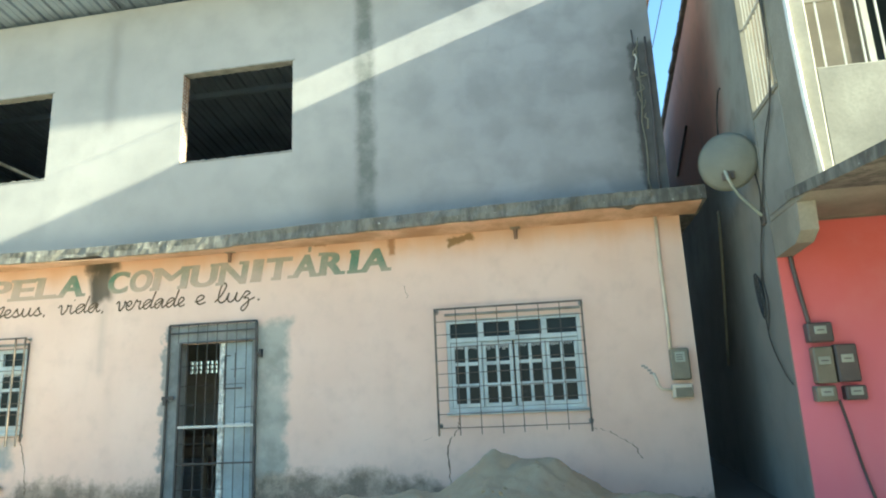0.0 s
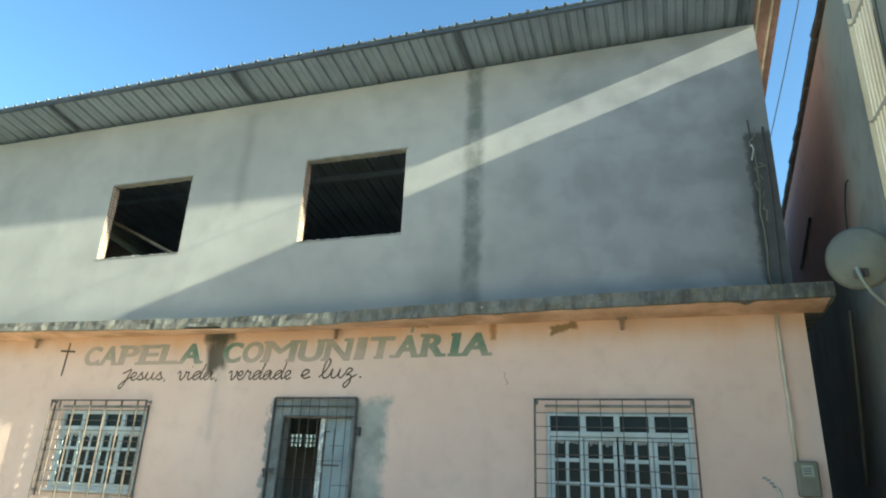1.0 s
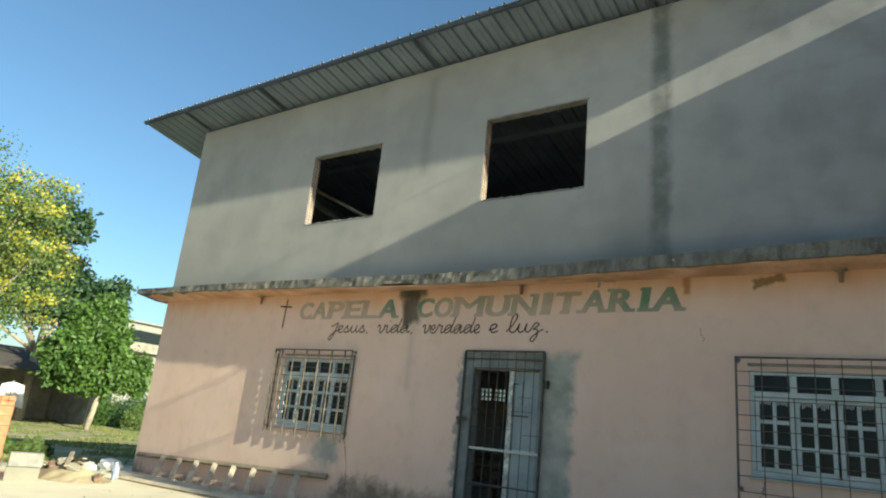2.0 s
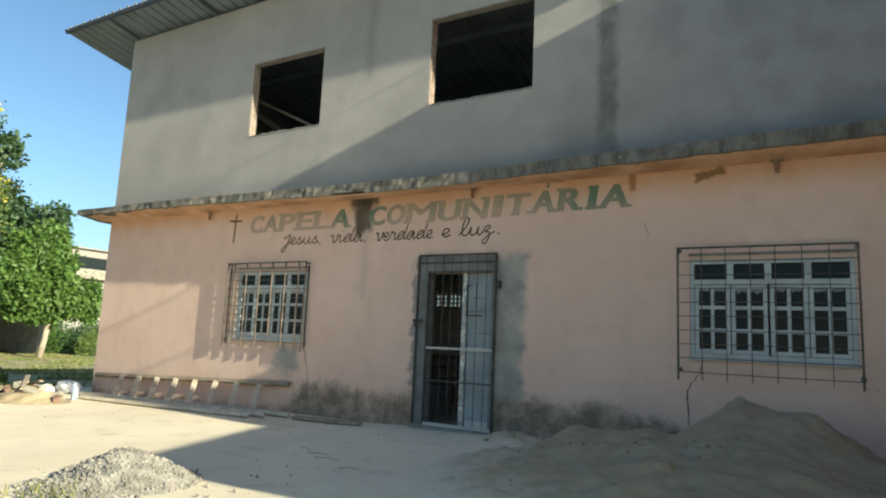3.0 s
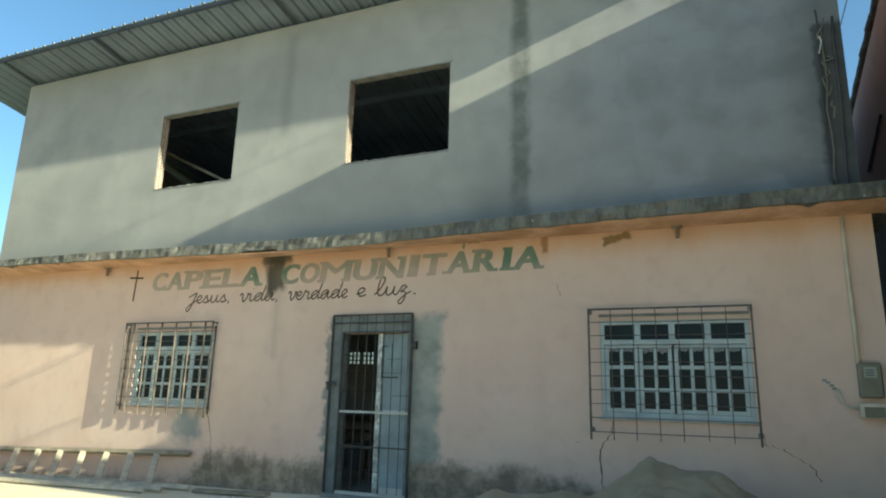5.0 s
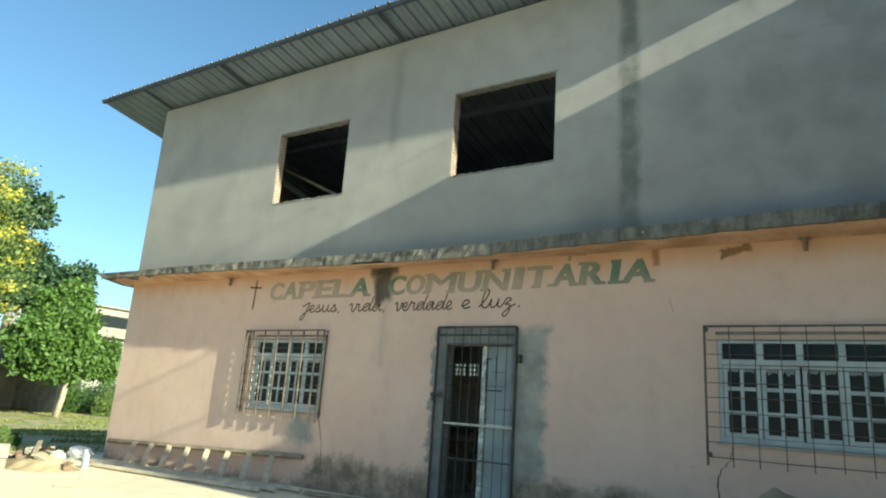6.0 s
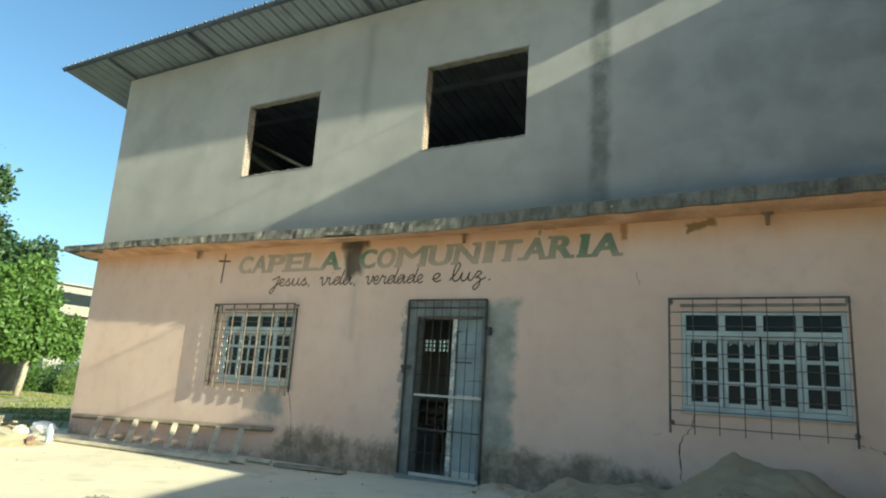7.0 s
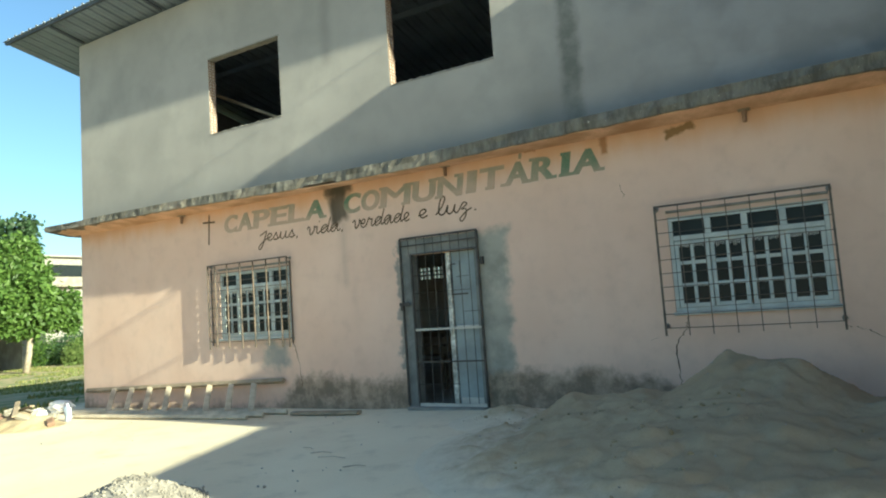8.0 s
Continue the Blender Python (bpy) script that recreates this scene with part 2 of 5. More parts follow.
def make_glass():
    m, t, b = mat("dusty_window_glass", 0.12)
    b.inputs["Specular IOR Level"].default_value = 0.18
    n = Net(t)
    n.link(n.mix(n.noise(3.0), (0.008, 0.012, 0.014), (0.022, 0.028, 0.03)), b.inputs["Base Color"])
    n.link(n.step(n.noise(8.0), 0.3, 0.8, 0.08, 0.3), b.inputs["Roughness"])
    return m


def make_leaf(name, a, c2, rough=0.55):
    m, t, b = mat(name, rough)
    n = Net(t)
    r = n.island()
    c = n.mix(r, a, c2)
    c = n.mix(n.step(n.noise(1.2, 3), 0.35, 0.7, 0.0, 0.5), c, tuple(v * 0.6 for v in a))
    n.link(c, b.inputs["Base Color"])
    tr = t.nodes.new("ShaderNodeBsdfTranslucent")
    n.link(c, tr.inputs[0])
    mx = t.nodes.new("ShaderNodeMixShader")
    mx.inputs[0].default_value = 0.35
    t.links.new(b.outputs[0], mx.inputs[1]), t.links.new(tr.outputs[0], mx.inputs[2])
    t.links.new(mx.outputs[0], t.nodes["Material Output"].inputs[0])
    return m


M_PINK, M_GREY, M_LEDGE, M_GROUND = make_pink_plaster(), make_grey_render(), make_ledge(), make_ground()
M_SIDE, M_GLASS = make_side_wall(), make_glass()
M_GREEN = make_paint("green_letter_paint", (0.05, 0.165, 0.10), (0.50, 0.37, 0.29))
M_BROWN = simple("dark_brown_paint", (0.10, 0.065, 0.035), 0.8, var=0.4)
M_ROOF = simple("zinc_roof_sheet", (0.26, 0.305, 0.36), 0.5, 0.25, 0.2, 1.5, 30, 0.1)
M_BRACKET = simple("dark_eave_steel", (0.085, 0.10, 0.125), 0.6, 0.2, 0.3, 2.5, 40, 0.2)
M_STEEL = simple("rusty_grey_steel", (0.095, 0.085, 0.075), 0.65, 0.15, 0.4, 6, 60, 0.3, tint=(0.16, 0.12, 0.09))
M_GATE = simple("dark_gate_steel", (0.05, 0.052, 0.05), 0.6, 0.2, 0.4, 6, 60, 0.3, tint=(0.085, 0.07, 0.06))
M_BLUE = simple("blue_grey_wood_paint", (0.50, 0.55, 0.54), 0.55, 0, 0.2, 4, 50, 0.25)
M_DOOR = simple("grey_blue_door_paint", (0.29, 0.335, 0.34), 0.55, 0, 0.22, 3, 40, 0.25)
M_WHITE = simple("chipped_white_paint", (0.60, 0.585, 0.53), 0.6, 0, 0.2, 5, 50, 0.2)
M_GAP = simple("pale_gap_strip", (0.72, 0.71, 0.64), 0.7, 0, 0.6, 12, 50, 0.5)
M_BRICK = simple("orange_clay_brick", (0.52, 0.21, 0.10), 0.9, 0, 0.28, 4, 50, 0.4, tint=(0.58, 0.27, 0.15))
M_BRICKPALE = simple("pale_clay_brick", (0.25, 0.16, 0.11), 0.9, 0, 0.3, 6, 50, 0.4)
M_VERGE = simple("faded_verge_board", (0.34, 0.21, 0.165), 0.9, 0, 0.3, 5, 40)
M_MORTAR = simple("rough_cement", (0.27, 0.26, 0.235), 0.95, 0, 0.3, 5, 40, 0.6, 0.012)
M_SURROUND = simple("door_jamb_cement", (0.225, 0.23, 0.215), 0.9, 0, 0.3, 4, 40, 0.4, 0.006)
M_DARKPLASTER = simple("bare_interior_render", (0.34, 0.33, 0.30), 0.95, 0, 0.3, 1.2, 30)
M_INNER = simple("dim inner plaster", (0.62, 0.60, 0.55), 0.95, 0, 0.2, 1.2, 30)
M_FLOOR = simple("interior_cement_floor", (0.50, 0.46, 0.40), 0.8, 0, 0.3, 1.2, 30)
M_WOOD = simple("grey_weathered_wood", (0.33, 0.27, 0.19), 0.85, 0, 0.35, 5, 60, 0.5, 0.006)
# pale copy of the grey wood, sunlight on the rungs put into the colour
M_RUNG = simple("sunlit_rung_wood", (0.55, 0.475, 0.36), 0.85, 0, 0.35, 5, 60, 0.5, 0.006)
M_WOODPALE = simple("cement_splashed_wood", (0.56, 0.485, 0.365), 0.85, 0, 0.3, 5, 60, 0.5, 0.006)
def make_sand():
    m, t, b = mat("damp_building_sand", 0.97)
    n = Net(t)
    x, y, z = n.axes()
    big, mid, fine = n.noise(0.9, 5), n.noise(5.0, 7, 0.65), n.noise(70, 4, 0.7)
    c = n.mix(n.step(big, 0.35, 0.65), (0.345, 0.275, 0.178), (0.43, 0.352, 0.23))
    c = n.mix(n.math("MULTIPLY", n.step(mid, 0.48, 0.72), 0.55), c, (0.33, 0.265, 0.16))
    c = n.mix(n.math("MULTIPLY", n.step(fine, 0.5, 0.75), 0.5), c, (0.24, 0.195, 0.115))
    # thins out over the cement at its foot
    thin = n.step(n.math("MULTIPLY_ADD", mid, 0.2, z), 0.29, 0.11)
    c = n.mix(n.math("MULTIPLY", thin, 1.0), c, n.mix(n.math("MULTIPLY", n.step(fine, 0.55, 0.8), 0.4), (0.67, 0.60, 0.465), (0.28, 0.24, 0.18)))
    n.link(c, b.inputs["Base Color"])
    n.bump(n.math("ADD", n.math("MULTIPLY", fine, 0.5), mid), 0.7, 0.016, b)
    return m


M_SAND = make_sand()
M_CLOD = simple("damp_sand_clod", (0.34, 0.27, 0.16), 0.97, 0, 0.3, 3, 55, 0.6, 0.008)
M_RUBBLE = simple("sandy_rubble", (0.40, 0.325, 0.20), 0.97, 0, 0.3, 1.6, 55, 0.8, 0.02, tint=(0.46, 0.375, 0.24))
M_GRAVEL = simple("grey_gravel", (0.29, 0.27, 0.235), 0.9, 0, 0.4, 8, 60, 0.5)
def make_red():
    m, t, b = mat("red_pink_wall_paint", 0.8)
    n = Net(t)
    x, y, z = n.axes()
    big, fine = n.noise(1.2, 5), n.noise(40, 3)
    low = n.step(n.math("MULTIPLY_ADD", big, 1.4, z), 3.3, 1.6)
    c = n.mix(low, (0.58, 0.115, 0.095), (0.66, 0.19, 0.24))
    c = n.mix(n.math("MULTIPLY", n.step(big, 0.45, 0.7), 0.3), c, (0.66, 0.27, 0.30))
    n.link(c, b.inputs["Base Color"])
    n.bump(n.math("ADD", n.math("MULTIPLY", fine, 0.3), big), 0.25, 0.01, b)
    return m


M_RED = make_red()
M_CREAM = simple("stained_cream_render", (0.29, 0.27, 0.215), 0.9, 0, 0.35, 1.1, 35, 0.25, 0.004)
M_PVC = simple("white_conduit", (0.68, 0.66, 0.60), 0.45, 0, 0.12, 6, 40, 0.1)
M_CABLE = simple("black_cable", (0.04, 0.04, 0.036), 0.5, 0, 0.3)
M_CONDUIT = simple("cream_conduit", (0.62, 0.54, 0.41), 0.5, 0, 0.15, 6, 40, 0.1)
M_METER = simple("dull_meter_plastic", (0.19, 0.175, 0.125), 0.5, 0, 0.25)
M_METERDARK = simple("dark_meter_plastic", (0.09, 0.075, 0.07), 0.5, 0, 0.25)
M_METERWIN = simple("clouded_meter_window", (0.34, 0.36, 0.30), 0.25, 0, 0.2)
M_DISH = simple("faded_dish_paint", (0.20, 0.195, 0.15), 0.55, 0, 0.2, 3, 40, 0.2)
# darker than the cream render, in place of shade inside the balcony
M_BALCONY = simple("shade_toned_balcony_render", (0.24, 0.21, 0.16), 0.92, 0, 0.35, 1.3, 35, 0.25)
M_BARWHITE = simple("white_painted_bar", (0.52, 0.50, 0.44), 0.5, 0, 0.15)
M_TILE = simple("dark_clay_tile", (0.075, 0.06, 0.05), 0.9, 0, 0.35)
M_BARK = simple("grey_brown_bark", (0.34, 0.29, 0.22), 0.95, 0, 0.35, 6, 40, 0.8, 0.02)
M_LEAF = make_leaf("mango_leaf", (0.06, 0.125, 0.022), (0.15, 0.25, 0.05))
M_LEAFDARK = make_leaf("dark_leaf", (0.035, 0.075, 0.03), (0.07, 0.13, 0.055))
M_LEAFLIGHT = make_leaf("feathery_leaf", (0.10, 0.16, 0.04), (0.20, 0.26, 0.08))
M_FLOWER = make_leaf("yellow_blossom", (0.50, 0.46, 0.05), (0.66, 0.62, 0.14))
M_GRASS = make_leaf("dry_grass", (0.13, 0.18, 0.04), (0.32, 0.29, 0.10))
M_CLOTH = simple("white_cloth", (0.78, 0.78, 0.76), 0.9, 0, 0.1)
M_PLASTICBLUE = simple("blue_grey_plastic", (0.35, 0.42, 0.52), 0.4, 0, 0.3)


# ---- mesh helpers ----
def part(name, bm, material, parent=None, label="", smooth=False):
    me = bpy.data.meshes.new(name)
    bm.to_mesh(me)
    bm.free()
    me.materials.append(material)
    if smooth:
        for p in me.polygons:
            p.use_smooth = True
    ob = new(name, me)
    if parent is not None:
        ob.parent = parent
        ob.matrix_parent_inverse = Matrix.Translation(-whole_place(parent))
    if label:
        tagged(ob, label)
    return ob


def whole_place(ob):
    p = Vector(ob.location)
    while ob.parent is not None:
        ob = ob.parent
        p = Vector((0, 0, 0)) if ob.type != "EMPTY" else p
    return p


def thing(name, at, label, category, group="", kind=""):
    ob = new(name)
    ob.location = at
    ob.empty_display_size = 0.1
    return tagged(ob, label, category, group, kind)


def box(bm, x0, x1, y0, y1, z0, z1, bevel=0.0, m=None):
    """A block; with m, the block is laid by that pose."""
    g = bmesh.ops.create_cube(bm, size=1.0)
    mm = Matrix.Translation(((x0 + x1) / 2, (y0 + y1) / 2, (z0 + z1) / 2)) @ Matrix.Diagonal((x1 - x0, y1 - y0, z1 - z0, 1))
    bmesh.ops.transform(bm, matrix=(m @ mm) if m else mm, verts=g["verts"])
    if bevel:
        es = list({e for v in g["verts"] for e in v.link_edges})
        bmesh.ops.bevel(bm, geom=es, offset=bevel, segments=1, affect="EDGES", profile=0.7)
    return bm


def tube(bm, pts, r, seg=8, r2=None):
    """A round bar along points."""
    pts = [Vector(p) for p in pts]
    rings = []
    for i, p in enumerate(pts):
        d = (pts[min(i + 1, len(pts) - 1)] - pts[max(i - 1, 0)]).normalized()
        a = d.orthogonal().normalized() if not rings else (ref - d * ref.dot(d)).normalized()
        ref = a
        c = d.cross(a)
        rr = r + ((r2 - r) * i / (len(pts) - 1) if r2 is not None else 0)
        rings.append([bm.verts.new(p + (a * math.cos(k * math.tau / seg) + c * math.sin(k * math.tau / seg)) * rr) for k in range(seg)])
    for q, s in zip(rings, rings[1:]):
        for k in range(seg):
            bm.faces.new((q[k], q[(k + 1) % seg], s[(k + 1) % seg], s[k]))
    bm.faces.new(rings[0][::-1]), bm.faces.new(rings[-1])
    return bm


def B():
    return bmesh.new()


def wall_sheet(name, u, z, d, holes, material, axis="x", label="", category="wall", parent=None, top=None):
    """A wall with thickness, from u[0] to u[1] along the axis and d[0] to d[1] through it, with real openings."""
    us = sorted({*u, *(h[0] for h in holes), *(h[1] for h in holes)})
    zs = sorted({*z, *(h[2] for h in holes), *(h[3] for h in holes)})
    bm, cache = B(), {}

    def at(a, b, c):
        key = (round(a, 4), round(b, 4), round(c, 4))
        if key not in cache:
            zz = b + (top(a) if top and abs(b - z[1]) < 1e-6 else 0.0)
            cache[key] = bm.verts.new((a, c, zz) if axis == "x" else (c, a, zz))
        return cache[key]

    def solid(i, j):
        if not (0 <= i < len(us) - 1 and 0 <= j < len(zs) - 1):
            return False
        mu, mz = (us[i] + us[i + 1]) / 2, (zs[j] + zs[j + 1]) / 2
        return not any(h[0] < mu < h[1] and h[2] < mz < h[3] for h in holes)

    for i in range(len(us) - 1):
        for j in range(len(zs) - 1):
            if not solid(i, j):
                continue
            a, b, c, e = us[i], us[i + 1], zs[j], zs[j + 1]
            for dd in d:
                bm.faces.new((at(a, c, dd), at(b, c, dd), at(b, e, dd), at(a, e, dd)))
            for di, dj, p, q in ((-1, 0, (a, c), (a, e)), (1, 0, (b, c), (b, e)), (0, -1, (a, c), (b, c)), (0, 1, (a, e), (b, e))):
                if not solid(i + di, j + dj):
                    bm.faces.new((at(*p, d[0]), at(*q, d[0]), at(*q, d[1]), at(*p, d[1])))
    bmesh.ops.recalc_face_normals(bm, faces=bm.faces)
    ob = part(name, bm, material, parent)
    return tagged(ob, label, category, kind="" if parent else "structure")


rnd = random.Random(7)

# ---- ground ----
def ground_z(x):
    """The yard's gentle tilt, and the land that falls away beyond it."""
    z = -0.02 + 0.015 * min(6, max(-8.6, x - 0.6))
    return z - 0.05 * min(21, max(0.0, -8.0 - x))


bm = B()
bmesh.ops.create_grid(bm, x_segments=160, y_segments=120, size=1.0)
for v in bm.verts:
    x, y = v.co.x, v.co.y
    v.co.x, v.co.y = -6 + 30 * x + 400 * x**5, 30 * y + 400 * y**5
    near = max(0.0, 1 - abs(v.co.x) / 60) * max(0.0, 1 - abs(v.co.y) / 60)
    v.co.z = ground_z(v.co.x) + 0.02 * near * noise.noise((v.co.x * 0.5, v.co.y * 0.5, 0))
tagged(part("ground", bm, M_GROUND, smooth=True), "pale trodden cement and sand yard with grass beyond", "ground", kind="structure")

# ---- chapel shell ----
XL, XR, UXL, UXR, BACK = -7.43, 6.28, -7.37, 6.22, 9.0
LEDGE_Z0, LEDGE_Z1, TOP = 3.20, 3.38, 6.98
WIN_S, WIN_B = (-3.66, -2.13, 1.04, 2.11), (3.50, 5.06, 1.08, 2.14)
DOOR = (0.04, 1.11, 0.0, 2.05)
wall_sheet("wall_ground_floor", (XL, XR), (-0.3, LEDGE_Z0), (0.0, 0.16), [WIN_S, WIN_B, DOOR], M_PINK, label="faded salmon-pink plastered wall with damp stained foot")
UW1, UW2 = (-3.735, -2.13, 4.48, 5.81), (-0.067, 1.552, 4.49, 5.825)
wall_sheet("wall_upper_floor", (UXL, UXR), (LEDGE_Z1, TOP), (0.0, 0.15), [UW1, UW2], M_GREY, label="unpainted grey cement-rendered upper wall with damp streaks")
slope = lambda y: -0.17 * y
# side openings are added, unseen, to let sky light into the hall
wall_sheet("wall_left_lower", (0.16, BACK), (-0.3, LEDGE_Z0), (XL, XL + 0.15), [(2.0, 3.6, 1.0, 2.1), (5.4, 7.0, 1.0, 2.1)], M_PINK, "y", "faded pink plastered side wall")
wall_sheet("wall_left_upper", (0.15, BACK), (LEDGE_Z1, TOP), (UXL, UXL + 0.15), [], M_GREY, "y", "grey cement-rendered upper side wall", top=slope)
wall_sheet("wall_right_lower", (0.16, BACK), (-0.3, LEDGE_Z0), (XR - 0.15, XR), [], M_PINK, "y", "stained pink plastered side wall on the alley")
wall_sheet("wall_right_upper", (0.15, BACK), (LEDGE_Z1, TOP), (UXR - 0.15, UXR), [], M_GREY, "y", "bare grey upper side wall on the alley", top=slope)
holes = [(-5.07 + 0.127 * i + (0.07 if i > 2 else 0), -5.07 + 0.127 * i + (0.07 if i > 2 else 0) + 0.085, 2.135 + 0.12 * j, 2.22 + 0.12 * j) for i in range(6) for j in range(3)]
# the two large openings are added out of sight to brighten the hall
wall_sheet("wall_back_lower", (XL + 0.15, XR - 0.15), (-0.3, LEDGE_Z0), (8.78, 8.9), holes + [(-2.0, 0.2, 0.9, 2.1), (0.8, 2.0, 0.0, 2.2)], M_INNER, label="dim back wall with a pierced vent block")
# these three unseen openings are added to lighten the upper room
wall_sheet("wall_back_upper", (UXL + 0.15, UXR), (LEDGE_Z1, TOP - 1.6), (BACK - 0.15, BACK), [(-3.7, -2.1, 4.3, 5.25), (0.0, 1.6, 4.3, 5.25), (3.4, 5.0, 4.3, 5.25)], M_DARKPLASTER, label="dim bare back wall of the upper floor")
bm = B()
box(bm, XL + 0.15, XR - 0.15, 0.16, 8.78, -0.2, -0.01)
tagged(part("floor", bm, M_FLOOR), "bare cement floor inside the chapel", "floor", kind="structure")

# ledge slab: broken and uneven along its front
bm = B()
n_seg = 180
FRONT = -0.455


def ledge_sag(x):
    """The old slab droops along its front, most beside the broken place."""
    return -0.035 - 0.05 * math.exp(-(((x + 0.4) / 2.2) ** 2)) + 0.045 * min(1.0, max(0.0, (x - 1.5) / 4.0)) + 0.015 * min(1.0, max(0.0, (-3.0 - x) / 3.0))


def ledge_thick(x):
    return 0.10 + 0.055 * min(1.0, max(0.0, (x + 7.7) / 7.5))


prof = [(FRONT, 0), (FRONT, 1), (FRONT, 2), (8.9, LEDGE_Z1), (8.9, LEDGE_Z0), (0.0, LEDGE_Z0 + 0.001)]
rows = []
for i in range(n_seg + 1):
    x = -7.86 + (6.5 + 7.86) * i / n_seg
    ring = []
    for k, (y, z) in enumerate(prof):
        if k < 3:
            jag = 0.028 * noise.noise((x * 3.1, k * 7.7, 2.0)) + 0.018 * noise.noise((x * 11, k * 3.3, 5.0))
            z = LEDGE_Z1 + ledge_sag(x) - ledge_thick(x) * (1 - k / 2)
            y, z = y + jag, z + jag * (0.5 if k == 0 else 0.35) + 0.008 * noise.noise((x * 0.8, 0, 9))
            if k == 0 and -1.35 < x < -0.8:
                z += 0.03
            if k == 0:
                z += 0.012 * max(0.0, noise.noise((x * 4.3, 1.0, 3.0)))
        ring.append(bm.verts.new((x, y, z)))
    rows.append(ring)
for p, q in zip(rows, rows[1:]):
    for k in range(6):
        bm.faces.new((p[k], q[k], q[(k + 1) % 6], p[(k + 1) % 6]))
bm.faces.new(rows[0]), bm.faces.new(rows[-1][::-1])
bmesh.ops.recalc_face_normals(bm, faces=bm.faces)
tagged(part("ledge_slab", bm, M_LEDGE), "weathered concrete ledge slab with mould and flaking paint", "ledge", kind="structure")
# painted soffit band below the ledge
bm = B()
prev = None
for i in range(91):
    x = -7.66 + (6.46 + 7.66) * i / 90
    zf = LEDGE_Z1 + ledge_sag(x) - ledge_thick(x)
    ring = [bm.verts.new(p) for p in ((x, FRONT + 0.05, zf - 0.006), (x, -0.002, LEDGE_Z0 - 0.014), (x, -0.002, LEDGE_Z0 - 0.004), (x, FRONT + 0.05, zf + 0.012))]
    if prev:
        for k in range(4):
            bm.faces.new((prev[k], ring[k], ring[(k + 1) % 4], prev[(k + 1) % 4]))
    else:
        bm.faces.new(ring[::-1])
    prev = ring
bm.faces.new(prev)
bmesh.ops.recalc_face_normals(bm, faces=bm.faces)
SOFFIT = simple("orange_soffit_paint", (0.66, 0.39, 0.22), 0.9, 0, 0.3, 2.0, 30, tint=(0.70, 0.46, 0.31))
tagged(part("ledge_soffit", bm, SOFFIT), "orange painted underside of the ledge, flaking", "ledge soffit", kind="structure")

# ---- roof ----
OUT, RX0, RX1 = -0.66, -8.75, 6.55
roof = thing("roof", (0, 0, TOP), "ribbed zinc sheet roof with projecting eave", "roof", kind="structure")


def roof_z(y):
    return TOP + 0.05 - 0.17 * y


bm = B()
pitch = 0.245
RIB = ((0.0, 0.0), (0.07, 0.0), (0.08, 0.01), (0.1, 0.01), (0.11, 0.0), (0.165, 0.0), (0.18, 0.038), (0.215, 0.038), (0.23, 0.0))
xs = [(RX0 + pitch * k + dx, dz) for k in range(int((RX1 - RX0) / pitch)) for dx, dz in RIB]
ys = (OUT - 0.06, -0.02, 3.0, 6.0, BACK + 0.3)
cols = [[bm.verts.new((x, y, roof_z(y) + dz + 0.05)) for y in ys] for x, dz in xs]
for a, c in zip(cols, cols[1:]):
    for j in range(len(ys) - 1):
        bm.faces.new((a[j], c[j], c[j + 1], a[j + 1]))
sheet = part("roof_sheet", bm, M_ROOF, roof, "ribbed zinc sheeting")
sol = sheet.modifiers.new("thickness", "SOLIDIFY")
sol.thickness, sol.offset = 0.004, 1
bm = B()
box(bm, RX0 + 0.02, RX1 - 0.02, OUT - 0.03, OUT + 0.02, roof_z(OUT) + 0.008, roof_z(OUT) + 0.048)
part("eave_purlin", bm, M_BRACKET, roof, "dark grey steel eave purlin")
for x in (-7.22, -4.88, -1.17, 2.43, 6.05):
    bm = B()
    p0, p1 = Vector((x, 0.0, roof_z(0) - 0.01)), Vector((x, OUT, roof_z(OUT) - 0.01))
    tube(bm, (p0, p1), 0.032, 6)
    part("bracket", bm, M_BRACKET, roof, "dark steel eave bracket")
for y in (2.2, 4.4, 6.6):
    bm = B()
    box(bm, RX0 + 0.3, UXR, y - 0.03, y + 0.03, roof_z(y) - 0.06, roof_z(y) + 0.045)
    part("purlin", bm, M_ROOF, roof, "steel purlin")
bm = B()
vs = [bm.verts.new((x, y, roof_z(y) + d)) for d in (0.02, 0.04) for x, y in ((UXR + 0.004, -0.6), (RX1 - 0.03, -0.6), (RX1 - 0.03, BACK), (UXR + 0.004, BACK))]
for f in ((0, 1, 2, 3), (7, 6, 5, 4), (0, 4, 5, 1), (1, 5, 6, 2), (2, 6, 7, 3), (3, 7, 4, 0)):
    bm.faces.new([vs[i] for i in f])
part("verge_soffit", bm, M_VERGE, roof, "reddish boarding under the verge")
for x in (UXR + 0.05, UXR + 0.2):
    bm = B()
    tube(bm, ((x, -0.6, roof_z(-0.6) + 0.005), (x, BACK, roof_z(BACK) + 0.005)), 0.014, 6)
    part("verge_batten", bm, M_WOODPALE, roof, "pale batten under the verge")
# a loose timber leaning inside the upper room
bm = B()
tube(bm, ((-4.9, 1.1, 5.75), (-0.14, 1.76, 3.4)), 0.03, 8)
tagged(part("leaning_pole", bm, M_WOODPALE), "pale timber pole leaning inside the bare upper room", "pole")

